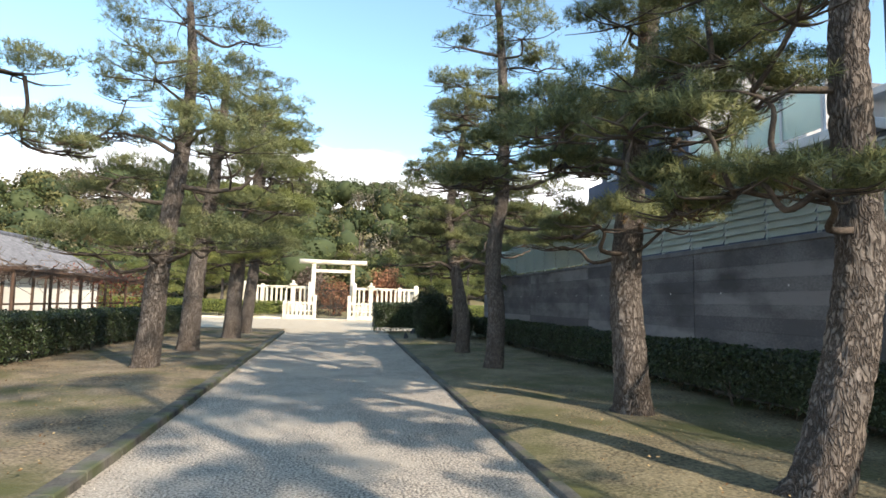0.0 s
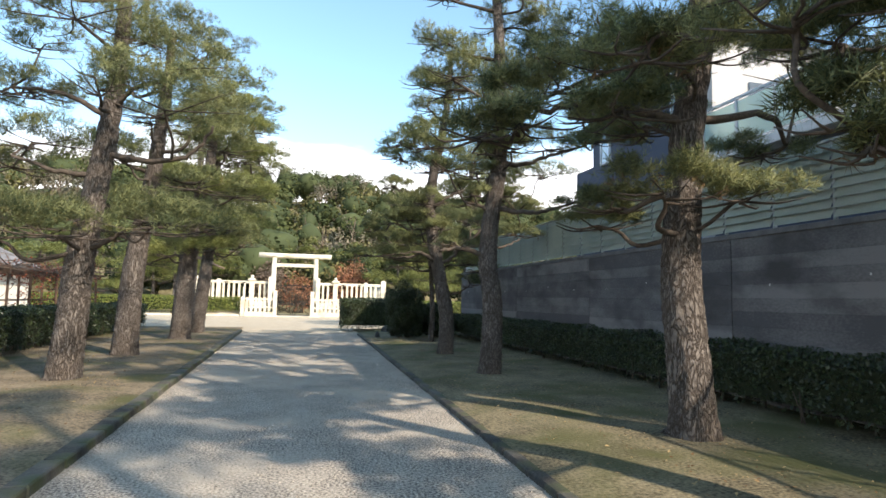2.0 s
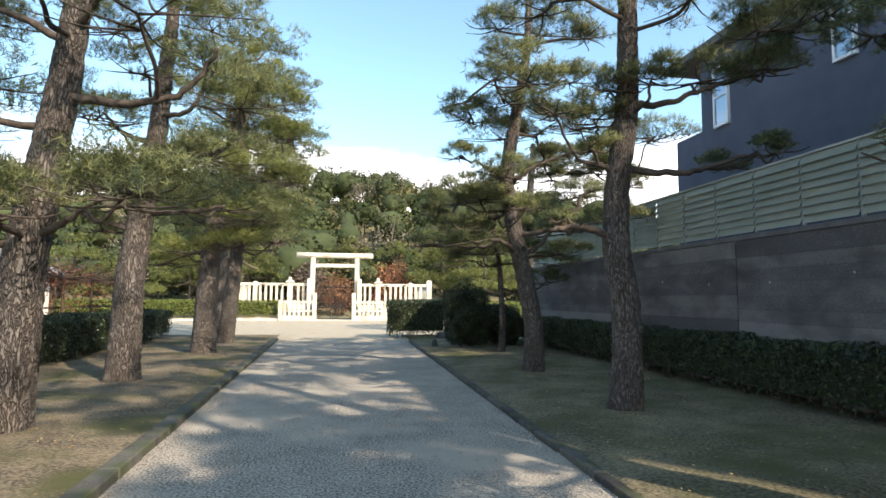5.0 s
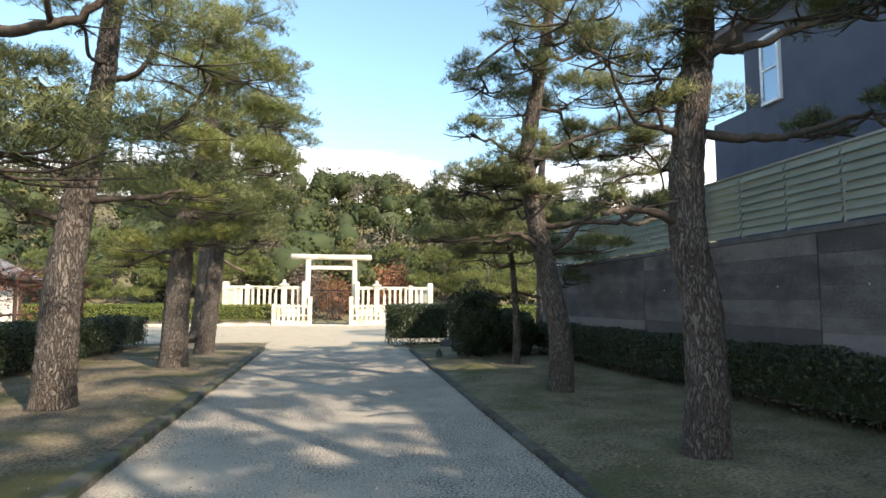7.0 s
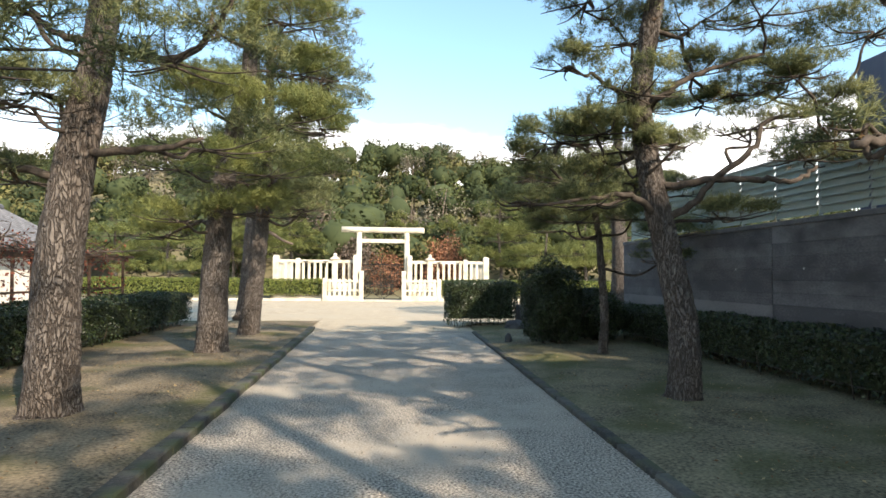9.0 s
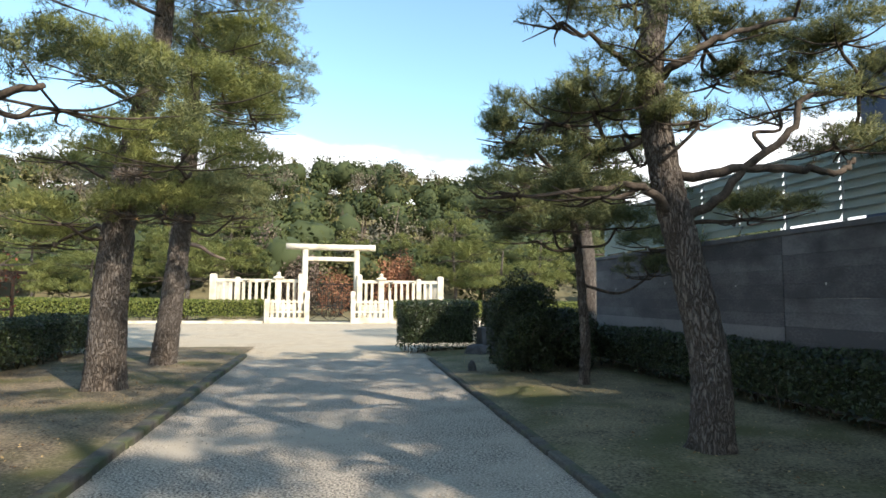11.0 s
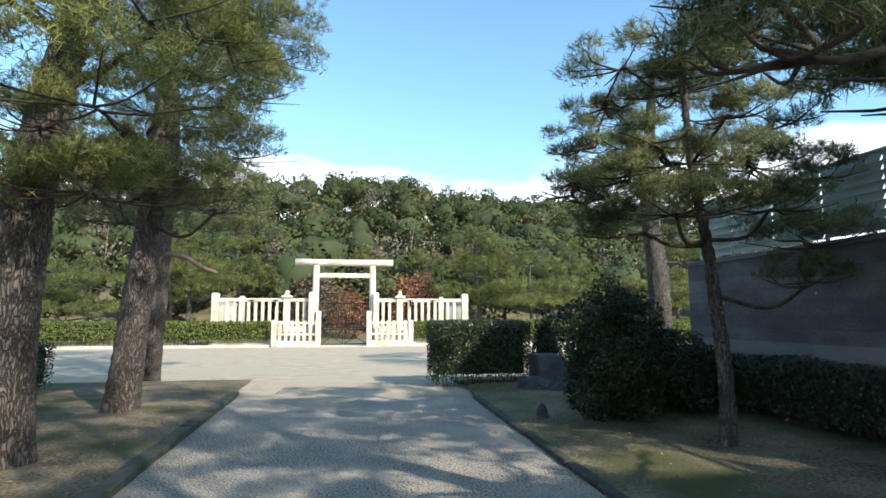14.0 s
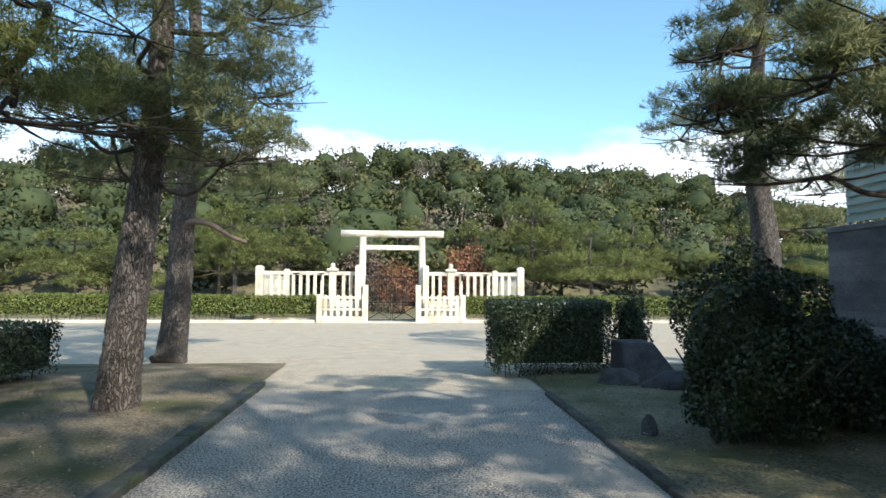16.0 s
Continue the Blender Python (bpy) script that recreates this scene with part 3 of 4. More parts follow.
box("handrail", -0.43, -4.9, 6.02, -0.35, -0.55, 6.07, M_WHITE, house)
window(house, 0, 4.3, 4.75, 6.05, 7.5)
window(house, 0, 0.65, 1.05, 6.3, 7.85)

# ---- garden building and trellis on the other side ----
hall = empty("tiled_garden_hall", (-15.2, 28, 0), "low white-plastered building with grey tiled roof", "building")
box("wall", -3, -8, 0, 3, 6, 2.42, M_PLASTER, hall, "white plaster wall")
for k in range(7):
    y = -7.9 + k * 2.3
    box("timber_post", 3.0, y - 0.07, 0, 3.06, y + 0.07, 2.25, M_WOOD, hall)
box("timber_sill", 3.0, -8, 0.55, 3.05, 6, 0.68, M_WOOD, hall)
verts, faces = [], []
prof = [(-3.45, 2.42), (0, 4.2), (3.45, 2.42), (3.45, 2.28), (0, 4.02), (-3.45, 2.28)]
for y in (-8.7, 6.7):
    verts += [(x, y, z) for x, z in prof]
faces = [(i, (i + 1) % 6, 6 + (i + 1) % 6, 6 + i) for i in range(6)] + [(5, 4, 3, 2, 1, 0), (6, 7, 8, 9, 10, 11)]
roof = place("roof", verts, faces, M_ROOF, hall, "grey clay tile roof")
pieces = []
for k in range(52):
    y = -8.6 + k * 0.3
    pieces.append(tube([(0.05, y, 4.2), (1.8, y, 3.30), (3.5, y, 2.42)], [0.055, 0.055, 0.06], 6))
v, f = merge(pieces)
tagged(place("roof_tiling", v, f, M_ROOF, roof), kind="stuff")
v, f = tube([(0, -8.7, 4.26), (0, 6.7, 4.26)], [0.15, 0.15], 10)
place("ridge_tiles", v, f, M_ROOF, roof)

trellis = empty("garden_trellis", (-7.6, 20, 0.08), "dark brown timber trellis with bare vines", "trellis")
for k in range(9):
    y = -8.0 + k * 2.0
    for dx in (0.0, -1.9):
        v, f = tube([(dx, y, -0.1), (dx + 0.02, y, 1.0), (dx, y, 2.0)], [0.045, 0.042, 0.04], 8)
        place("post", v, f, M_WOOD, trellis)
    box("cross_beam", -2.3, y - 0.03, 2.045, 0.3, y + 0.03, 2.12, M_WOOD, trellis)
for dx in (0.0, -0.95, -1.9):
    box("top_rail", dx - 0.03, -8.3, 1.97, dx + 0.03, 8.3, 2.04, M_WOOD, trellis)
box("mid_rail", -0.02, -8.0, 1.15, 0.02, 8.0, 1.2, M_WOOD, trellis)
vine = empty("bare_vines", (-8.6, 20, 2.16), "tangle of bare reddish vines on the trellis", "vine")
pieces = []
for k in range(260):
    y = rng.uniform(-8.2, 8.2)
    x = rng.uniform(-1.2, 1.2)
    p = np.array([x, y, rng.uniform(-0.05, 0.15)])
    q = p + np.array([rng.normal() * 0.5, rng.normal() * 0.6, rng.normal() * 0.22])
    r = q + np.array([rng.normal() * 0.4, rng.normal() * 0.5, rng.normal() * 0.25 - 0.1])
    pieces.append(tube(spline([p, q, r], 3), [0.018, 0.016, 0.014, 0.012, 0.010, 0.008, 0.006], 5))
v, f = merge(pieces)
place("cane_tangle", v, f, M_BARE, vine)
n = 2600
c = np.stack([rng.uniform(-1.2, 1.2, n), rng.uniform(2.0, 8.2, n), rng.normal(size=n) * 0.22 + 0.05], 1)
c[: n // 2] = np.stack([rng.normal(size=n // 2) * 0.15 + 0.9, rng.uniform(1.5, 8.0, n // 2), -rng.random(n // 2) * 1.9], 1)
soup("withered_leaves", leaves(c, rng.normal(size=(n, 3)), 0.045), 4, [M_RED], vine)

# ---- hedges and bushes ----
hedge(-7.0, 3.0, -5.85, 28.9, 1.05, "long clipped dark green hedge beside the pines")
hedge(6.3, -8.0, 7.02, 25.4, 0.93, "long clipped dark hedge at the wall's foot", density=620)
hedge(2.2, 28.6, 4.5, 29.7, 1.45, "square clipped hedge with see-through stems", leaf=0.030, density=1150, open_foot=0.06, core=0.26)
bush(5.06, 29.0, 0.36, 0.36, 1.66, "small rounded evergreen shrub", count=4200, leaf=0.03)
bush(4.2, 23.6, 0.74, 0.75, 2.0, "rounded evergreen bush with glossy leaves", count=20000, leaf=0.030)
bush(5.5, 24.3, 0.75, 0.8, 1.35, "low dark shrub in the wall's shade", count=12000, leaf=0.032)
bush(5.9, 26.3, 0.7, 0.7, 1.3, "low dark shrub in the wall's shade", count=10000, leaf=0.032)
hedge(-32.0, 48.3, -3.95, 49.3, 1.38, "low clipped hedge behind the court in sunlit yellow-green", M_HEDGE_SUN, density=300, leaf=0.06, ground=0.06, open_foot=0.3)
hedge(3.95, 48.3, 30.0, 49.3, 1.38, "low clipped hedge behind the court in sunlit yellow-green", M_HEDGE_SUN, density=300, leaf=0.06, ground=0.06, open_foot=0.3)
for a, b in ((-32.0, -3.85), (3.85, 30.0)):
    k = a
    kerb = empty("kerb_court", (0, 47.85, 0), "pale granite kerb along the court", "kerb", kind="structure")
    while k < b - 0.2:
        e = min(b, k + 1.8)
        box("kerb_stone", k + 0.006, 0, -0.05, e - 0.006, 0.18, 0.14, M_STONE, kerb, bevel=0.012)
        k = e

# ---- stone things in the bed ----
stone = empty("stone_block", (4.85, 28.0, 0.06), "low dark stone block with a slanting face", "stone block")
verts = [(-0.42, -0.35, -0.04), (0.62, -0.45, -0.04), (0.62, 0.55, -0.04), (-0.42, 0.55, -0.04), (-0.40, 0.0, 0.70), (0.22, -0.02, 0.68), (0.22, 0.52, 0.72), (-0.40, 0.52, 0.72)]
bm = bmesh.new()
vs = [bm.verts.new(p) for p in verts]
for q in ((3, 2, 1, 0), (4, 5, 6, 7), (0, 1, 5, 4), (1, 2, 6, 5), (2, 3, 7, 6), (3, 0, 4, 7)):
    bm.faces.new([vs[i] for i in q])
bmesh.ops.bevel(bm, geom=list(bm.edges), offset=0.02, segments=2, affect="EDGES")
part("block", bm, M_ROCK, stone)


def boulder(x, y, sx, sy, sz, label):
    bm = bmesh.new()
    bmesh.ops.create_icosphere(bm, subdivisions=3, radius=1.0)
    for v in bm.verts:
        k = 1 + 0.22 * noise.noise(v.co * 1.6 + Vector((x, y, 0)))
        v.co = Vector((v.co.x * sx * k, v.co.y * sy * k, max(-0.3, v.co.z) * sz * k))
    ob = part("boulder", bm, M_ROCK)
    ob.location = (x, y, 0.05)
    return tagged(ob, label, "stone")


boulder(4.25, 27.6, 0.40, 0.32, 0.30, "dark rounded stone on the bed")
boulder(5.15, 27.0, 0.70, 0.35, 0.36, "dark rounded stone beside the stone block")
boulder(3.25, 24.1, 0.10, 0.10, 0.22, "small dark marker stone in the moss")

# ---- gate, fences ----
GY = 48.8
gate = empty("torii_gate", (0.05, GY, 0), "plain white torii gate of round timbers", "torii")
for s in (-1, 1):
    v, f = tube([(s * 1.62, 0, 0), (s * 1.60, 0, 2.2), (s * 1.57, 0, 4.52)], [0.20, 0.19, 0.17], 20)
    place("pillar", v, f, M_STONE, gate, smooth=True)
v, f = tube([(-2.74, 0, 4.70), (-1.4, 0, 4.68), (0, 0, 4.68), (1.4, 0, 4.68), (2.74, 0, 4.70)], [0.19] * 5, 20)
place("top_beam", v, f, M_STONE, gate, smooth=True)
box("tie_beam", -1.6, -0.09, 3.82, 1.6, 0.09, 4.08, M_STONE, gate, bevel=0.02)

iron = empty("iron_gate", (0.05, GY - 0.35, 0), "black iron double gate with cross braces, closed", "gate")
for s in (-1, 1):
    leaf_ = box("gate_leaf", s * 0.03 if s > 0 else -1.28, -0.02, 0.10, 1.28 if s > 0 else -0.03, 0.02, 0.15, M_IRON, iron)
    for z in (0.88, 1.02, 2.35):
        box("rail", s * 0.03 if s > 0 else -1.28, -0.02, z, 1.28 if s > 0 else -0.03, 0.02, z + 0.05, M_IRON, leaf_)
    for k in range(11):
        x = s * (0.05 + k * 0.121)
        box("bar", x - 0.011, -0.011, 0.93 if k not in (0, 10) else 0.1, x + 0.011, 0.011, 2.4, M_IRON, leaf_)
    for a, b in (((s * 0.05, 0, 0.15), (s * 1.26, 0, 0.88)), ((s * 0.05, 0, 0.88), (s * 1.26, 0, 0.15))):
        v, f = tube([a, b], [0.02, 0.02], 6)
        place("brace", v, f, M_IRON, leaf_)


def post(parent, x, y, h, r=0.17, cap=True, finial=False):
    p = box("post", x - r, y - r, 0, x + r, y + r, h, M_STONE, parent, bevel=0.015)
    if cap:
        box("cap", x - r * 0.8, y - r * 0.8, h, x + r * 0.8, y + r * 0.8, h + 0.05, M_STONE, p, bevel=0.02)
    if finial:
        box("cap_slab", x - r * 1.7, y - r * 1.5, h - 0.18, x + r * 1.7, y + r * 1.5, h - 0.04, M_STONE, p, bevel=0.04)
        bm = bmesh.new()
        bmesh.ops.create_uvsphere(bm, u_segments=14, v_segments=8, radius=0.13)
        bmesh.ops.translate(bm, vec=(x, y, h + 0.13), verts=bm.verts)
        part("finial", bm, M_STONE, p)


for s in (-1, 1):
    tall = empty("stone_fence", (0.05, GY + 0.1, 0), "tall white stone picket fence beside the torii", "fence", "stone fences")
    post(tall, s * 1.78, -0.35, 2.95, 0.16)
    post(tall, s * 3.15, 0, 2.85, 0.18, finial=True)
    post(tall, s * 5.55, 0, 2.72, 0.15)
    post(tall, s * 6.95, 0, 2.90, 0.19)
    box("top_rail", min(s * 1.9, s * 6.9), -0.10, 2.46, max(s * 1.9, s * 6.9), 0.10, 2.66, M_STONE, tall, bevel=0.02)
    box("bottom_rail", min(s * 1.9, s * 6.9), -0.09, 0.9, max(s * 1.9, s * 6.9), 0.09, 1.12, M_STONE, tall, bevel=0.02)
    box("base", min(s * 1.6, s * 7.1), -0.2, 0, max(s * 1.6, s * 7.1), 0.2, 0.9, M_STONE, tall, bevel=0.02)
    x = 2.2
    while x < 6.7:
        if min(abs(x - 3.15), abs(x - 5.55)) > 0.24:
            box("picket", s * x - 0.085, -0.07, 1.12, s * x + 0.085, 0.07, 2.46, M_STONE, tall, bevel=0.01)
        x += 0.375
    for cx in (3.75, 5.05):
        box("iron_strap", s * cx - 0.16, -0.13, 2.52, s * cx + 0.16, -0.101, 2.57, M_IRON, tall)
        box("iron_strap", s * cx - 0.03, -0.13, 2.2, s * cx + 0.03, -0.101, 2.52, M_IRON, tall)
    side = empty("side_fence", (s * 7.1, GY + 0.3, 0), "white stone side fence running back from the corner", "fence", "stone fences")
    box("top_rail", -0.08, 0, 2.36, 0.08, 7, 2.54, M_STONE, side, bevel=0.02)
    box("base", -0.15, 0, 0, 0.15, 7, 0.9, M_STONE, side)
    for k in range(18):
        box("picket", -0.07, 0.2 + k * 0.38, 0.9, 0.07, 0.36 + k * 0.38, 2.36, M_STONE, side, bevel=0.01)
    low = empty("low_stone_fence", (0.05, GY - 0.95, 0), "low white stone picket fence flanking the gate", "fence", "stone fences")
    post(low, s * 1.38, 0, 1.48, 0.14, cap=False)
    post(low, s * 3.68, 0, 1.45, 0.14, cap=False)
    post(low, s * 1.38, 0.55, 1.95, 0.14, cap=False)
    box("top_rail", min(s * 1.5, s * 3.6), -0.07, 1.22, max(s * 1.5, s * 3.6), 0.07, 1.36, M_STONE, low, bevel=0.015)
    box("mid_rail", min(s * 1.5, s * 3.6), -0.07, 0.62, max(s * 1.5, s * 3.6), 0.07, 0.74, M_STONE, low, bevel=0.015)
    box("base", min(s * 1.5, s * 3.6), -0.14, 0, max(s * 1.5, s * 3.6), 0.14, 0.34, M_STONE, low, bevel=0.02)
    for k in range(6):
        x = s * (1.78 + k * 0.32)
        box("picket", x - 0.085, -0.055, 0.34, x + 0.085, 0.055, 1.42, M_STONE, low, bevel=0.01)
box("gate_step", -1.9, GY - 1.2, -0.02, 2.0, GY + 0.4, 0.05, M_STONE)
tagged(bpy.data.objects["gate_step"], "flat white stone threshold under the gate", "step", kind="structure")

# ---- pines of the avenue ----
pine(-3.52, 12.90, 0.25,
     [(0.0, 0.0, 0.0), (0.13, 0.0, 1.13), (0.2, 0.0, 2.19), (0.37, 0.0, 3.89), (0.49, 0.0, 5.26), (0.57, 0.0, 6.53), (0.44, 0.0, 7.93)],
     [(0.3, 0, 7.85, 1.65, 0.36), (1.77, 0.6, 7.64, 0.6, 0.37), (-0.52, -0.5, 6.94, 0.55, 0.31), (0.17, -1, 5.97, 1.29, 0.33), (0.74, 0.8, 6.46, 0.94, 0.34), (-0.96, 0.7, 6.07, 0.67, 0.29), (1.74, -0.5, 5.58, 0.85, 0.37), (0.58, -1.3, 4.96, 0.57, 0.27), (-1.6, 0.3, 5.08, 1.17, 0.36), (1.57, -1.2, 4.62, 1.27, 0.35), (-0.88, 0.5, 4.29, 1.05, 0.29), (-1.44, 1.2, 3.88, 0.83, 0.25), (-1.13, -0.7, 2.6, 1.08, 0.42), (0.29, -1.5, 2.53, 0.84, 0.37), (1.49, -1.0, 2.69, 1.0, 0.41), (-0.47, -0.2, 2.78, 0.86, 0.31), (1.52, -0.5, 2.86, 0.75, 0.33), (-0.86, 0.4, 5.01, 0.74, 0.22)],
     "tall cloud-pruned pine with a broad low pad", spread=1.22,
     boughs=[[(0.35, 0, 3.91), (1.2, -0.2, 3.78), (1.84, -0.4, 3.9), (2.2, -0.5, 4.4)], [(0.1, 0, 2.2), (0.6, -0.3, 2.33), (0.91, -0.5, 2.5)], [(0.3, 0, 3.48), (-0.17, -0.1, 3.51), (-0.9, -0.2, 3.7)], [(0.4, 0, 4.52), (-0.33, 0.2, 4.93), (-1.2, 0.3, 5.0)], [(0.43, 0, 4.68), (0.81, -0.2, 5.0), (1.47, -0.4, 5.2)]])
pine(-5.30, 7.60, 0.2,
     [(0.0, 0.0, 0.0), (-0.12, 0.0, 2.26), (-0.28, 0.0, 4.26), (-0.46, 0.0, 5.99)],
     [(1.22, 1.0, 4.68, 0.64, 0.22), (1.02, 1.5, 3.83, 0.81, 0.18), (1.51, 1.8, 3.76, 0.56, 0.09), (0.27, 0, 3.97, 0.83, 0.3), (-0.49, 0.5, 5.19, 0.97, 0.32), (-0.51, 0, 5.91, 0.98, 0.34)],
     "pine beside the hedge with thin outer sprays")
pine(-3.60, 16.80, 0.27,
     [(0.0, 0.0, 0.0), (0.07, 0.0, 1.01), (0.18, 0.0, 2.66), (0.37, 0.0, 4.34), (0.47, 0.0, 5.57), (0.59, 0.0, 6.58), (0.63, 0.0, 7.85)],
     [(0.63, 0, 7.98, 1.26, 0.38), (1.68, 0.5, 7.92, 0.78, 0.33), (0.08, -0.6, 7.14, 0.72, 0.3), (-0.84, 0.6, 6.85, 0.92, 0.33), (1.46, -0.8, 6.44, 0.95, 0.33), (0.46, -1, 5.48, 0.81, 0.29), (2.0, -1.2, 4.93, 1.03, 0.34), (-0.96, 0.5, 5.03, 1.05, 0.33), (1.48, -0.6, 4.13, 1.08, 0.36), (-0.5, 1.0, 3.88, 1.08, 0.41), (1.56, 0.4, 3.46, 1.04, 0.39), (1.46, -0.5, 5.72, 0.76, 0.25), (-0.11, -0.8, 4.64, 0.73, 0.28), (-0.14, -0.6, 3.61, 0.83, 0.33), (-0.55, 0.4, 2.89, 0.56, 0.19), (-0.46, 0.3, 3.94, 0.57, 0.21)],
     "leaning pine with a pale upper trunk",
     boughs=[[(0.4, 0, 4.38), (1.26, -0.2, 4.12), (1.78, -0.4, 4.36), (2.06, -0.5, 4.83)], [(0.25, 0, 3.03), (1.16, -0.2, 3.09), (1.7, -0.3, 3.2)], [(0.15, 0, 2.77), (-0.4, -0.2, 2.87), (-1.0, -0.1, 3.1)], [(0.38, 0, 4.37), (-0.22, 0.2, 4.56), (-0.6, 0.3, 4.95)], [(0.44, 0, 4.89), (1.02, -0.3, 4.9), (1.42, -0.5, 5.5)]])
pine(-3.37, 22.20, 0.3,
     [(0.0, 0.0, 0.0), (0.1, 0.0, 2.03), (0.15, 0.0, 3.4), (0.33, 0.0, 4.6), (0.6, 0.0, 5.7), (0.72, 0.0, 7.0), (0.75, 0.0, 8.2)],
     [(0.38, 0, 8.15, 1.7, 0.42), (1.3, 0.8, 9.22, 1.19, 0.37), (-0.08, -1.0, 6.71, 1.45, 0.37), (1.55, -0.5, 7.04, 1.23, 0.41), (1.86, 0.4, 6.23, 1.09, 0.41), (0.09, -1.4, 5.06, 1.41, 0.38), (1.56, -1.0, 4.85, 1.45, 0.4), (2.13, 0.8, 5.02, 0.9, 0.37), (1.34, -1.6, 3.71, 1.26, 0.38), (-1.03, 0.6, 4.13, 1.18, 0.41), (0.94, -0.6, 3.01, 1.15, 0.38), (-1.34, 1.0, 2.63, 1.06, 0.3), (-0.55, -0.8, 2.89, 0.8, 0.27), (0.04, -0.4, 5.31, 1.05, 0.37), (0.61, -0.9, 3.64, 0.53, 0.3), (1.62, 0.4, 5.31, 0.8, 0.32)],
     "stout pine with dense yellow-green crown",
     needle=M_NEEDLE_SUN, density=1.3, boughs=[[(0.28, 0, 3.2), (0.9, -0.3, 3.3), (1.4, -0.8, 3.55)], [(0.25, 0, 2.7), (-0.4, 0.3, 2.75), (-1.1, 0.8, 2.55)], [(0.3, 0, 4.2), (1.0, -0.3, 4.4), (1.6, -0.6, 4.7)]])
pine(-3.45, 25.80, 0.26,
     [(0.0, 0.0, 0.0), (0.18, 0.0, 1.47), (0.27, 0.0, 2.68), (0.37, 0.0, 4.52), (0.45, 0.0, 6.38), (0.44, 0.0, 8.26)],
     [(0.43, 0, 8.89, 1.87, 0.44), (2.21, 0.6, 9.26, 0.81, 0.35), (1.6, 0.5, 8.36, 1.28, 0.45), (1.95, 0.3, 7.33, 1.19, 0.48), (0.97, -1.2, 7.05, 1.29, 0.4), (-0.27, -0.6, 6.62, 1.2, 0.42), (2.26, 0.5, 6.68, 0.88, 0.35), (1.9, -0.4, 5.63, 1.06, 0.42), (0.64, -1.4, 4.98, 1.42, 0.5), (1.69, 0.3, 4.77, 1.19, 0.44), (0.82, -1.5, 3.84, 1.27, 0.49), (-0.82, 0.6, 4.44, 1.29, 0.45), (1.51, -0.5, 3.64, 1.05, 0.38), (-0.43, 1.0, 3.55, 1.16, 0.36), (1.75, 0.2, 7.24, 1.09, 0.44), (1.82, 0, 6.29, 0.84, 0.36), (0.39, -0.8, 3.89, 1.01, 0.36), (-0.77, -0.3, 4.11, 0.85, 0.28)]
     + [(1.59, 0.3, 4.04, 0.67, 0.25)],
     "pine with a dense crown over the path's end", density=1.3)
pine(-4.87, 31.40, 0.31,
     [(0.0, 0.0, 0.0), (0.19, 0.0, 1.71), (0.25, 0.0, 2.99), (0.36, 0.0, 5.48), (0.37, 0.0, 7.77), (0.27, 0.0, 9.8)],
     [(0.68, 0, 10.0, 1.98, 0.53), (2.06, 0.6, 9.62, 1.42, 0.5), (2.64, 0, 8.56, 0.99, 0.38), (1.76, -1.2, 7.8, 1.4, 0.42), (-0.51, 0.4, 8.82, 1.71, 0.5), (2.0, 0.5, 7.59, 0.78, 0.38), (0.94, -1.3, 6.42, 1.67, 0.42), (2.2, 0.5, 6.32, 0.63, 0.28), (-1.11, 0.5, 6.47, 1.73, 0.5), (0.81, -1, 4.82, 1.57, 0.43), (2.25, -0.3, 4.89, 1.04, 0.37), (-1.39, 0.8, 4.69, 1.28, 0.45), (2.02, 0.4, 4.11, 1.25, 0.39), (1.95, 0.3, 6.68, 0.83, 0.36), (1.92, 0, 5.48, 0.94, 0.35), (2.07, 0.2, 8.21, 0.96, 0.38)],
     "stout pine on the bed's corner")
pine(4.10, 4.05, 0.21,
     [(0.0, 0.0, 0.0), (0.23, 0.0, 0.7), (0.45, 0.0, 1.35), (0.66, 0.0, 2.22), (0.68, 0.0, 3.17), (0.67, 0.0, 4.04), (0.67, 0.0, 5.44), (0.65, 0, 7.0), (0.5, 0, 9.0)],
     [(-0.33, -0.6, 2.53, 0.53, 0.16), (-0.72, -0.2, 2.54, 0.57, 0.16), (-1.0, 0.3, 2.62, 0.42, 0.19), (-0.47, 0.4, 3.94, 0.6, 0.19), (-0.81, 0.9, 3.83, 0.66, 0.25), (-0.63, -0.3, 3.34, 0.41, 0.14), (-0.6, -0.8, 3.78, 0.44, 0.13), (-0.52, 0.4, 4.59, 0.76, 0.2), (0.63, 0, 5.16, 0.84, 0.2), (0.42, 0.8, 5.61, 0.82, 0.24), (-1.37, 0.3, 3.14, 0.52, 0.13), (-1.04, -0.1, 3.07, 0.36, 0.12), (-1.0, 0.2, 2.39, 0.37, 0.12), (-1.53, 1.5, 3.39, 0.53, 0.18), (-0.68, 0.6, 3.24, 0.55, 0.18), (0.9, -0.4, 6.4, 1.0, 0.3), (-0.4, 0.5, 6.9, 0.9, 0.3), (0.8, 0.8, 7.6, 1.0, 0.3)]
     # High pads above the view, added to cast shade on the path.
     + [(-0.3, -0.6, 8.1, 0.9, 0.28), (0.5, 0, 9.0, 1.0, 0.35), (1.5, 0.2, 7.2, 0.8, 0.25), (1.7, 0.5, 5.7, 0.85, 0.25), (2.4, -0.8, 6.7, 0.85, 0.25), (1.6, 1.2, 5.2, 0.7, 0.22), (2.5, 0.8, 6.2, 0.8, 0.25)],
     "pine with reddish scaly bark and low branches", density=1.9)
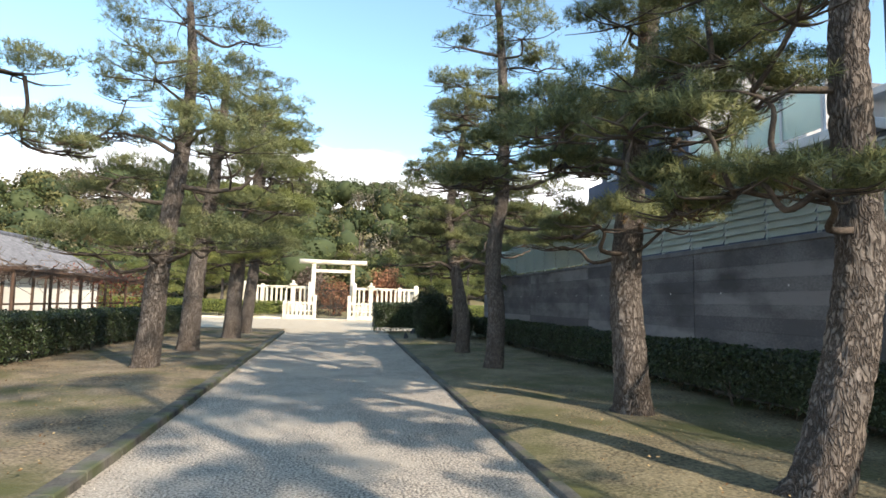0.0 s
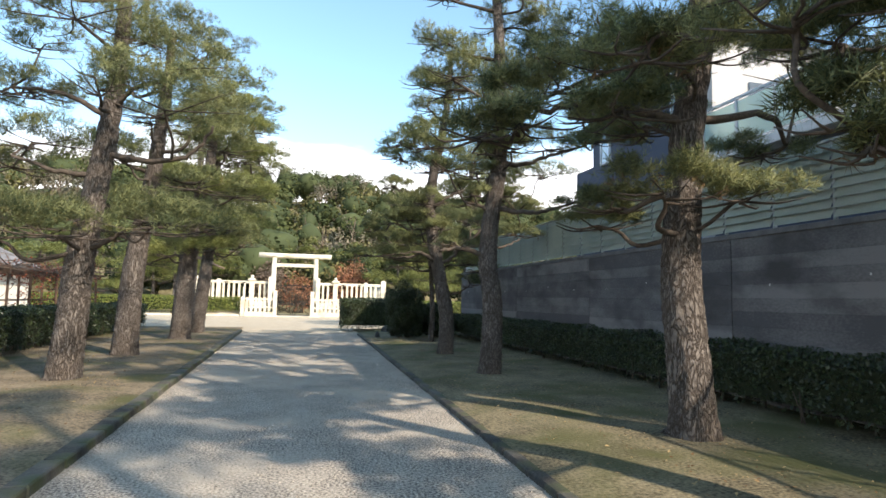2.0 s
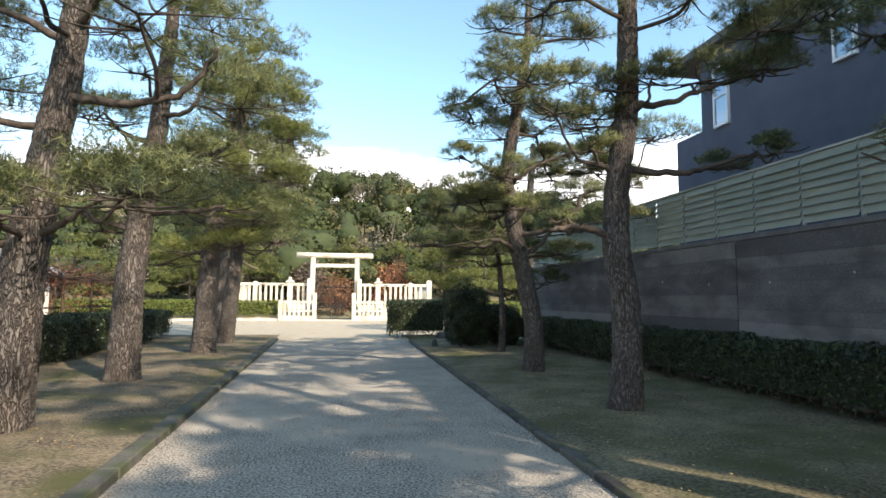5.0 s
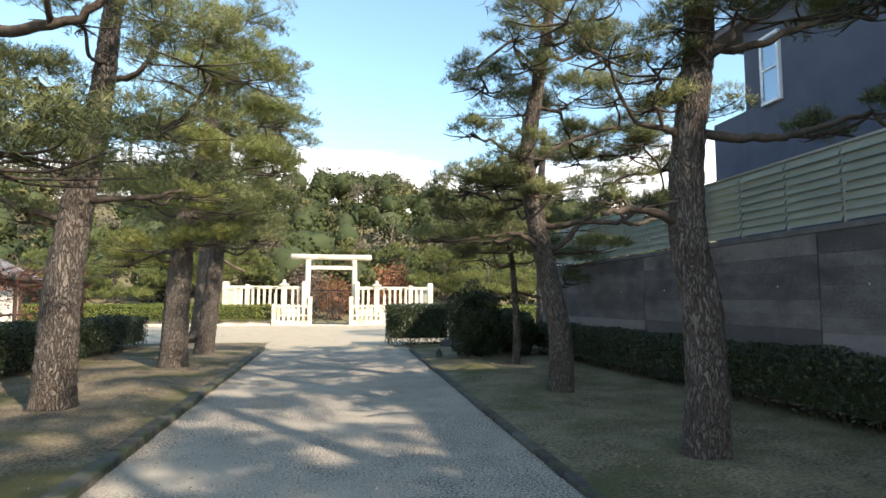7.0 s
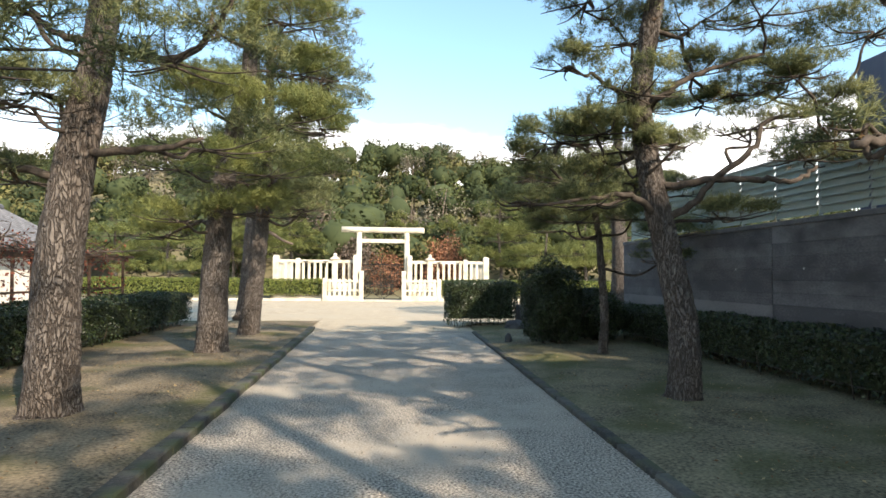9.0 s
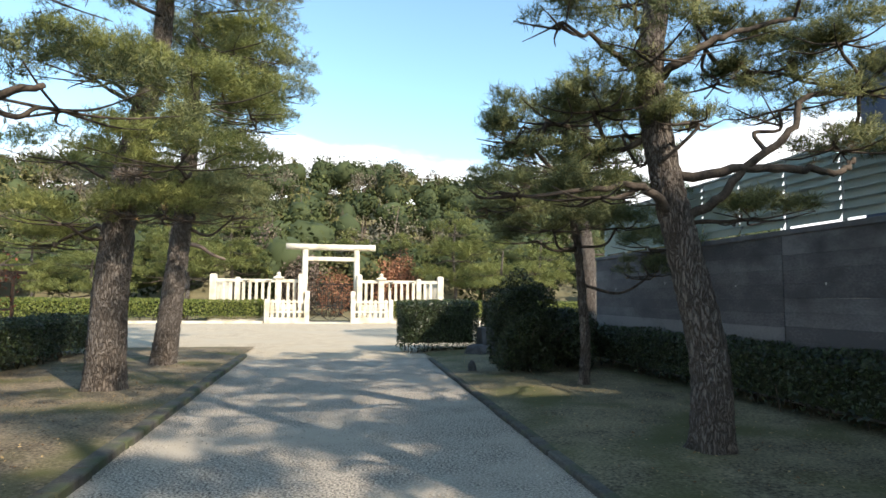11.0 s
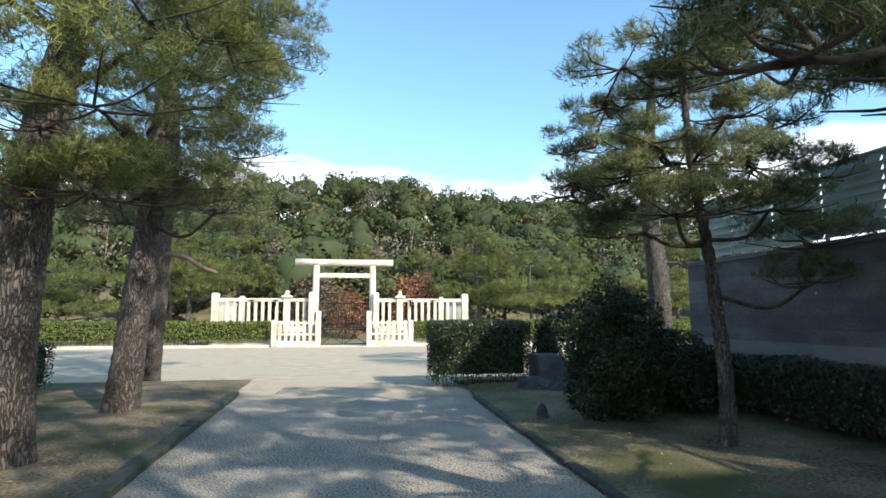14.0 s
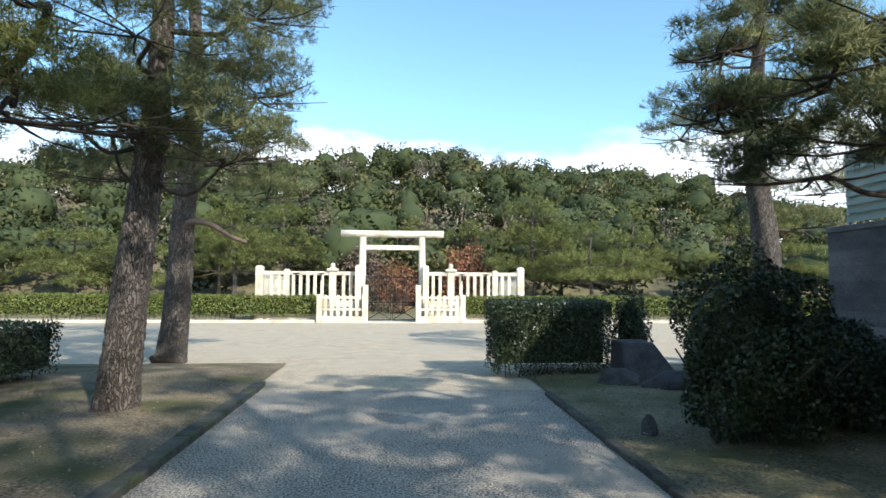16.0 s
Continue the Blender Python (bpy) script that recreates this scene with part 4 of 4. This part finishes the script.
pine(4.52, 7.70, 0.245,
     [(0.0, 0.0, 0.0), (-0.03, 0.0, 0.79), (-0.04, 0.0, 1.77), (0.05, 0.0, 2.77), (0.18, 0.0, 4.32), (0.28, 0.0, 5.57), (0.27, 0.0, 7.02), (0.3, 0, 9.2)],
     [(-0.42, -0.6, 5.64, 0.93, 0.25), (-1.17, -0.6, 4.06, 0.93, 0.28), (0.41, 0.8, 4.87, 0.91, 0.32), (-1.47, 0.4, 4.17, 0.82, 0.28), (-1.49, -1.2, 3.31, 0.7, 0.2), (-2.08, -0.2, 3.75, 0.54, 0.21), (-0.85, -0.8, 2.73, 0.66, 0.2), (0.25, -0.6, 2.74, 0.68, 0.22), (0.18, 0, 6.82, 1.29, 0.34), (-1.14, 0.6, 4.76, 0.59, 0.23), (1.84, 0.8, 3.68, 0.6, 0.18), (2.3, 0.5, 4.95, 0.85, 0.24), (2.9, 0.3, 5.5, 0.8, 0.22), (-2.36, -1.0, 3.12, 0.54, 0.11), (-2.68, -0.6, 3.1, 0.58, 0.13), (-0.32, 0.6, 3.74, 0.63, 0.17), (-1.08, -0.2, 2.61, 0.47, 0.16), (-0.78, 0.6, 2.53, 0.58, 0.12), (-0.26, -0.5, 4.34, 0.88, 0.22)]
     + [(1.2, 0.4, 7.2, 0.9, 0.28), (-0.8, -0.5, 7.6, 1.0, 0.3), (0.9, -0.8, 8.2, 0.8, 0.28), (-0.3, 0.7, 8.6, 0.9, 0.3), (0.3, 0, 9.3, 1.0, 0.35)]
     # Pads high over the wall, added for their shade on path and bed.
     + [(2.2, 0.8, 6.3, 0.8, 0.24), (3.1, 1.2, 6.6, 0.8, 0.24), (2.6, 2.0, 6.4, 0.75, 0.24), (3.4, 0.2, 7.2, 0.8, 0.25), (2.0, 1.8, 7.0, 0.8, 0.25), (3.8, 1.8, 7.3, 0.75, 0.22)],
     "straight pine with deeply furrowed sunlit bark", density=1.6,
     boughs=[[(0.1, 0, 3.65), (-0.91, -0.1, 3.72), (-1.6, -0.2, 3.6), (-2.14, -0.1, 3.45)], [(0.15, 0, 4.12), (-0.5, 0.1, 4.26), (-1.17, 0.2, 4.1)], [(0.15, 0, 3.7), (1.08, -0.1, 3.81), (1.75, 0.3, 3.6)]])
pine(3.96, 13.05, 0.21,
     [(0.0, 0.0, 0.0), (0.04, 0.0, 1.48), (-0.04, 0.0, 2.23), (0.02, 0.0, 3.08), (0.18, 0.0, 4.14), (0.18, 0.0, 5.0), (0.1, 0.0, 6.87), (0.05, 0.0, 8.14), (-0.06, 0.0, 9.58)],
     [(-0.09, 0, 8.78, 1.1, 0.33), (-1.07, 0.3, 7.94, 0.53, 0.24), (0.55, -0.5, 7.97, 0.8, 0.32), (-1.27, 0.2, 6.84, 0.52, 0.23), (0.47, 0.6, 7.72, 0.81, 0.3), (1.37, 0.4, 7.7, 0.6, 0.26), (-0.96, -0.4, 6.05, 0.75, 0.27), (-0.98, 0.5, 5.92, 0.6, 0.24), (-0.04, 0, 9.73, 0.9, 0.31), (0.7, -0.8, 5.71, 0.9, 0.29), (-0.05, 0.2, 6.46, 0.82, 0.27)]
     + [(-1.02, -0.1, 4.21, 0.42, 0.16), (-0.28, 0.2, 4.24, 0.48, 0.16), (-0.12, -0.1, 4.58, 0.5, 0.18), (0.25, -0.5, 4.62, 0.48, 0.16), (1.22, -0.3, 4.75, 0.64, 0.19), (2.79, 0.5, 5.31, 0.6, 0.2), (2.1, -0.4, 4.95, 0.6, 0.2), (1.79, 0.2, 3.61, 0.36, 0.12), (2.2, -0.4, 3.72, 0.42, 0.12), (-0.64, 0.1, 2.67, 0.46, 0.14), (-0.41, 0.0, 3.72, 0.33, 0.12), (-1.3, 0.2, 4.75, 0.6, 0.22)]
     # Pads reaching towards the wall, added to shade the east bed.
     + [(2.4, -0.6, 5.5, 0.8, 0.24), (3.2, -0.4, 5.9, 0.8, 0.24), (1.6, -0.9, 5.3, 0.7, 0.22), (3.3, -1.2, 5.2, 0.65, 0.2), (2.6, -1.4, 6.3, 0.8, 0.24), (1.5, -0.6, 6.5, 0.8, 0.24)],
     "slender tall pine with tiered pads", density=1.15, spread=1.22,
     boughs=[[(-0.1, 0, 2.44), (-0.69, -0.1, 2.52), (-1.1, -0.2, 2.46)], [(0.1, 0, 3.4), (0.75, -0.2, 3.31), (1.14, -0.3, 3.38), (1.99, -0.3, 3.65)],
             [(0.0, 0, 3.32), (-0.17, 0.1, 3.43), (-0.5, 0.2, 3.53)], [(0.15, 0, 4.39), (-0.09, 0.2, 3.84), (-0.3, 0.3, 3.89)], [(0.2, 0, 4.33), (0.66, -0.2, 4.31), (1.11, -0.4, 4.47), (2.0, -0.2, 4.8)]])
pine(4.16, 17.35, 0.205,
     [(0.0, 0.0, 0.0), (0.0, 0.0, 1.05), (-0.18, 0.0, 2.15), (-0.34, 0.0, 3.0), (-0.5, 0.0, 4.1), (-0.42, 0.0, 5.0), (-0.2, 0.0, 6.3), (-0.05, 0.0, 7.4), (0.0, 0.0, 8.5)],
     [(-0.63, -0.4, 6.74, 0.6, 0.2), (-0.96, -0.6, 6.15, 0.45, 0.16), (-0.04, -0.2, 6.32, 0.6, 0.2), (-1.6, -0.6, 5.56, 0.49, 0.16), (-0.69, -0.7, 5.59, 0.5, 0.16), (-1.4, -0.2, 5.33, 0.55, 0.18), (-0.5, 0.7, 5.34, 0.85, 0.24), (1.17, 0.5, 6.63, 0.68, 0.2), (0.58, 0.4, 5.58, 0.75, 0.22), (0.98, -0.4, 5.33, 0.78, 0.22), (-1.53, 0.1, 4.61, 0.5, 0.17), (-0.66, -0.4, 4.21, 0.62, 0.2)]
     + [(0.49, 0.5, 4.75, 0.7, 0.2), (-1.5, 0.6, 3.75, 0.68, 0.2), (-1.0, 0.3, 3.8, 0.66, 0.2), (1.76, 0.7, 4.63, 0.7, 0.2), (-1.9, 0.5, 3.45, 0.42, 0.15), (-1.44, 0.5, 3.15, 0.72, 0.2), (-0.6, 0.4, 3.6, 0.6, 0.2), (-2.3, -0.2, 2.72, 0.28, 0.12), (0.75, 0.1, 2.62, 0.55, 0.15), (-1.35, -0.2, 2.72, 0.6, 0.16), (-0.3, -0.3, 3.52, 0.36, 0.13)]
     + [(0.71, 0.7, 4.35, 0.42, 0.15), (1.23, 0.6, 4.5, 0.46, 0.16), (1.12, 0.1, 3.9, 0.6, 0.18), (1.5, -0.4, 4.5, 0.5, 0.16), (2.0, 0.7, 5.1, 0.7, 0.2), (2.18, 0.3, 3.5, 0.66, 0.2), (2.3, 0.1, 4.2, 0.66, 0.2), (2.6, -0.4, 5.2, 0.8, 0.22), (0.3, 0.2, 7.6, 0.8, 0.25), (-0.7, 0.3, 7.7, 0.7, 0.22), (0.0, 0, 8.6, 0.8, 0.28), (1.3, -0.2, 7.4, 0.7, 0.22)],
     "leaning pine with forked spreading boughs", density=1.25, spread=1.32,
     boughs=[[(-0.24, 0, 2.5), (0.04, -0.1, 2.6), (0.33, -0.3, 2.96), (0.82, -0.4, 3.38), (1.1, -0.3, 3.8), (2.0, -0.1, 4.0)], [(-0.34, 0, 2.9), (0.35, -0.3, 2.98), (0.95, -0.4, 2.98), (1.5, -0.3, 3.0), (2.2, 0.2, 3.3)],
             [(-0.26, 0, 2.5), (-0.78, -0.2, 2.76), (-1.45, -0.3, 2.69)], [(-0.45, 0, 4.03), (-0.8, 0.2, 4.3), (-1.2, 0.1, 4.5)], [(-0.44, 0, 3.96), (-0.2, -0.2, 4.2), (0.3, -0.2, 4.5), (1.2, -0.1, 4.8)]])
pine(4.78, 21.90, 0.095,
     [(0.0, 0.0, 0.0), (0.06, 0.0, 0.77), (0.05, 0.0, 1.67), (0.0, 0.0, 2.54), (-0.11, 0.0, 3.21), (-0.25, 0.0, 4.12), (-0.31, 0.0, 4.83), (-0.3, 0.0, 5.56)],
     [(-1.05, 0.2, 4.97, 0.74, 0.23), (-0.24, -0.3, 4.96, 0.82, 0.24), (1.28, 0.2, 5.51, 0.82, 0.26), (-1.09, 0.6, 4.49, 0.47, 0.16), (-1.63, 0.3, 3.86, 0.49, 0.17), (-1.19, -0.7, 3.65, 0.58, 0.15), (-0.33, -0.9, 3.97, 0.55, 0.16), (-1.76, 0.2, 3.23, 0.45, 0.16), (-1.41, -0.6, 3.21, 0.55, 0.16), (-0.04, 0.6, 3.28, 0.63, 0.19), (0.64, -0.4, 3.05, 0.74, 0.25), (2.05, 0.3, 3.67, 0.53, 0.22), (1.49, 0.2, 2.2, 0.59, 0.19), (0.81, 0.7, 3.95, 0.72, 0.21), (-0.23, 0.3, 4.75, 0.83, 0.22), (-0.54, -0.3, 3.52, 0.75, 0.2), (1.28, 0.3, 4.47, 0.76, 0.25), (-0.64, -0.3, 3.0, 1.04, 0.26)]
     + [(-0.9, 0.4, 2.81, 0.82, 0.25), (0.94, 0.4, 3.74, 0.82, 0.28), (1.57, 0.3, 2.78, 0.92, 0.24), (-1.31, 0.3, 3.25, 0.61, 0.21)],
     "thin young pine with dark pads", density=1.5)
pine(8.54, 29.94, 0.33,
     [(0.0, 0.0, 0.0), (-0.02, 0.0, 2.93), (-0.09, 0.0, 4.08), (-0.1, 0.0, 5.38), (-0.02, 0.0, 7.1), (0.06, 0.0, 8.44)],
     [(0.0, 0, 7.63, 1.33, 0.48), (-0.93, 0.3, 7.18, 0.99, 0.37), (1.41, 0.4, 8.14, 1.49, 0.44), (-1.59, -0.6, 5.92, 1.26, 0.37), (-0.64, -0.9, 5.6, 1.23, 0.36), (-1.84, 0.2, 5.32, 0.98, 0.32), (-1.11, -0.8, 4.7, 1.36, 0.36), (1.37, 0.5, 5.28, 1.38, 0.4), (0.07, 0.5, 4.17, 0.88, 0.28), (2.16, 0, 6.64, 1.21, 0.43), (1.81, 0.4, 4.19, 1.25, 0.37), (1.08, 0.6, 3.4, 1.14, 0.35)],
     "broad pine beyond the wall's end")
bough = spline([(0.1, -0.1, 2.95), (0.45, -0.25, 3.2), (0.95, -0.3, 3.15), (1.35, -0.3, 2.9), (1.75, -0.3, 2.75)], 4)
v, f = tube(bough, np.linspace(0.09, 0.04, len(bough)), 8)
place("bare_bough", v, f, M_BARE, bpy.data.objects["pine_tree.005"], "pale bare curving bough", smooth=True)
# Two unseen pines behind the start, added for their shadows on the path.
for px, py, turn in ((4.4, -1.6, 40), (4.0, -6.4, 160)):
    copy_thing(bpy.data.objects["pine_tree.007"], pose(px, py, 0.02, 0, 0, turn))

# ---- garden pines and shrubs behind the court ----
def garden_pine(x, y, h, w, tiers, label):
    pads = []
    for k in range(tiers):
        u = k / max(1, tiers - 1)
        z = h * (0.42 + 0.55 * u)
        r = w * (1.0 - 0.55 * u)
        for j in range(3 if u < 0.8 else 1):
            a = k * 1.3 + j * 2.1 + x
            pads.append((math.cos(a) * r * 0.62 * (u < 0.8), math.sin(a) * r * 0.5 * (u < 0.8), z + 0.25 * math.sin(a * 3), r * 0.52, 0.115 * h))
    pine(x, y, 0.16, [(0, 0, 0), (0.1, 0, h * 0.3), (-0.1, 0, h * 0.6), (0.05, 0, h * 0.92)], pads, label, detail=0.62, needle=M_NEEDLE_SUN,
         length=0.22, density=0.40, fine=False, group="garden pines")


for x, y, h, w, tiers in ((12.8, 54.5, 5.6, 4.2, 3), (9.6, 57, 8.4, 3.4, 5), (17.5, 59, 7.0, 3.6, 4), (-9.5, 53.5, 7.6, 2.6, 6), (-7.6, 59, 8.6, 3.0, 6),
                          (-15.5, 54, 5.2, 3.6, 3), (-20.5, 57, 6.2, 3.8, 4), (-26, 54, 5.4, 3.6, 3), (-32, 58, 7.5, 4.0, 4), (23, 56, 5.6, 3.8, 3),
                          (29, 60, 8.0, 3.8, 4), (6.2, 65, 7.4, 3.4, 4), (-13, 62, 8.0, 3.4, 5), (14, 66, 8.0, 3.6, 4), (1.8, 70, 8.2, 3.4, 4)):
    garden_pine(x, y, h, w, tiers, "bright green rounded garden pine behind the court")
bush(5.4, 60, 2.0, 1.4, 5.3, "rust-brown withered shrub behind the fence", M_RUST, 3000, 0.12, "autumn_shrub", 0.0, False)
bush(0.4, 60, 1.9, 1.2, 4.0, "rust-brown withered shrub behind the gate", M_RUST, 1300, 0.10, "autumn_shrub", 0.0, False)
bush(-2.2, 61, 2.0, 1.4, 5.2, "grey-brown bare thicket behind the iron gate", M_BARE, 3600, 0.12, "bare_thicket", 0.0, False)
bush(2.6, 64, 2.2, 1.5, 5.0, "grey-brown bare thicket behind the iron gate", M_BARE, 3600, 0.12, "bare_thicket", 0.0, False)
bush(-5.6, 66, 2.0, 1.5, 8.4, "reddish bare thicket at the wood's edge", M_BARE, 3600, 0.14, "bare_thicket", 0.0, False)

# ---- wooded hill ----
sheet("hill", list(np.linspace(-160, 180, 60)), list(np.linspace(56, 230, 50)), lambda x, y: hill_height(x, y) - 0.1, M_LAND, "earth slope under the wood", "hill")
corners, tints, facing = [], [], []
trunks = []
core = bmesh.new()
bmesh.ops.create_icosphere(core, subdivisions=2, radius=1.0)
core_v = np.array([v.co[:] for v in core.verts])
core_f = np.array([[v.index for v in f.verts] for f in core.faces])
core.free()
cores = []
gx = -100.0
while gx < 120:
    gy = 64.0
    while gy < 132:
        x, y = gx + rng.uniform(-1.7, 1.7), gy + rng.uniform(-1.7, 1.7)
        z = hill_height(x, y)
        r = rng.uniform(2.3, 4.3)
        h = rng.uniform(4.6, 7.2) * (1.15 if rng.random() < 0.12 else 1.0)
        mid = np.array([x, y, z + h * 0.62])
        kind = int(rng.choice(4, p=[0.40, 0.28, 0.15, 0.17] if x > -34 else [0.15, 0.10, 0.40, 0.35]))
        near = 1.0 if -70 < x < 85 else 0.4
        n = int(540 * near)
        blobs = mid + unit(rng.normal(size=(14, 3))) * np.array([r * 0.66, r * 0.66, h * 0.27])
        q = unit(rng.normal(size=(n, 3)))
        c = blobs[rng.integers(0, 14, n)] + q * r * 0.36 * (0.8 + 0.3 * rng.random((n, 1)))
        corners.append(leaves(c, q, 0.26 if kind < 3 else 0.17, 0.8))
        tints.append(np.full(n, kind))
        facing.append(unit(q + (c - mid) / r * 0.5 + rng.normal(size=(n, 3)) * 0.30))
        if kind < 3:
            # Added solid core stops see-through and stands for shade within the crown.
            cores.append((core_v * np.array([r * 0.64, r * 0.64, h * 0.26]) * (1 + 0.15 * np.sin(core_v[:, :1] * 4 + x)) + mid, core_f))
        if kind == 3 or rng.random() < 0.25:
            pts = spline([(x, y, z), (x + rng.normal() * 0.3, y, z + h * 0.5), (x + rng.normal() * 0.6, y - 0.4, z + h * 1.02)], 3)
            trunks.append(tube(pts, np.linspace(0.14, 0.03, len(pts)), 5))
            for _ in range(4):
                s = pts[int(rng.integers(2, 5))]
                e = s + np.array([rng.normal() * 1.2, rng.normal() * 1.0, rng.uniform(0.8, 2.0)])
                trunks.append(tube([s, (s + e) / 2 + rng.normal(size=3) * 0.15, e], [0.06, 0.045, 0.02], 4))
        gy += 4.9
    gx += 4.9
wood = soup("hill_wood", np.concatenate(corners), 4, M_WOODS, index=np.concatenate(tints), normals=np.concatenate(facing))
tagged(wood, "dense evergreen wood covering the hill", "wood", kind="stuff")
# All crown cores in one mesh, in the darkest leaf colour as inner shade.
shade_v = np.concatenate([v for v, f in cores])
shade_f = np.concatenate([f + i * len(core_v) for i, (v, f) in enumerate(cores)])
tagged(place("wood_understorey", shade_v, shade_f, M_WOODS[1], smooth=True), "dark solid cores standing for shade inside the hill's tree crowns", "wood", kind="stuff")
v, f = merge(trunks)
tagged(place("wood_trunks", v, f, M_BARE), "pale bare trunks and boughs among the hill's trees", "wood", kind="stuff")

# ---- pebbles, litter ----
n = 9000
px = rng.uniform(-1.9, 2.6, n)
py = rng.uniform(2.5, 30, n)
octa = np.array([(1, 0, 0), (0, 1, 0), (-1, 0, 0), (0, -1, 0), (0, 0, 0.8)])
tri = np.array([(0, 1, 4), (1, 2, 4), (2, 3, 4), (3, 0, 4)])
spin = rng.uniform(0, 6.28, n)
size = rng.uniform(0.006, 0.016, n)
cs, sn = np.cos(spin) * size, np.sin(spin) * size
base = np.stack([np.stack([cs * o[0] - sn * o[1] * 0.7, sn * o[0] + cs * o[1] * 0.7, size * o[2]], 1) for o in octa], 1) + np.stack([px, py, np.full(n, 0.006)], 1)[:, None, :]
tagged(soup("pebbles", base[:, tri].reshape(-1, 3), 3, [M_PEBBLE]), "loose pale pebbles on the gravel path", "pebbles", kind="stuff")
n = 7000
lx = np.where(rng.random(n) < 0.5, rng.uniform(-5.6, -2.0, n), rng.uniform(2.7, 6.1, n))
ly = rng.uniform(1, 29, n)
c = np.stack([lx, ly, np.full(n, 0.135)], 1)
tagged(soup("fallen_leaves", leaves(c, np.tile([0, 0, 1.0], (n, 1)), 0.018, 0.3), 4, [M_LITTER]), "scattered dry leaves on the soil", "leaf litter", kind="stuff")

# ---- kerb stones ----
for name, edge, side, last in (("kerb_west", left_edge, -1, 28.1), ("kerb_east", right_edge, 1, 27.0)):
    kerb = empty(name, (0, 0, 0), "row of weathered dark kerb stones along the path", "kerb", kind="structure")
    y = -13.0
    while y < last:
        ln = min(rng.uniform(0.55, 0.95), last - y + 0.02)
        x = edge(y + ln / 2)
        half = 0.095 if side < 0 else 0.065
        st = box("kerb_stone", -half, -ln / 2 + 0.006, -0.06, half, ln / 2 - 0.006, 0.09 if side < 0 else 0.06, M_KERB, kerb, bevel=0.014)
        st.matrix_basis = pose(x + side * 0.065 + rng.normal() * 0.004, y + ln / 2, rng.normal() * 0.004, 0, rng.normal() * 1.2, -math.degrees(math.atan(edge(y + ln) - edge(y))) / ln + rng.normal() * 0.5)
        y += ln
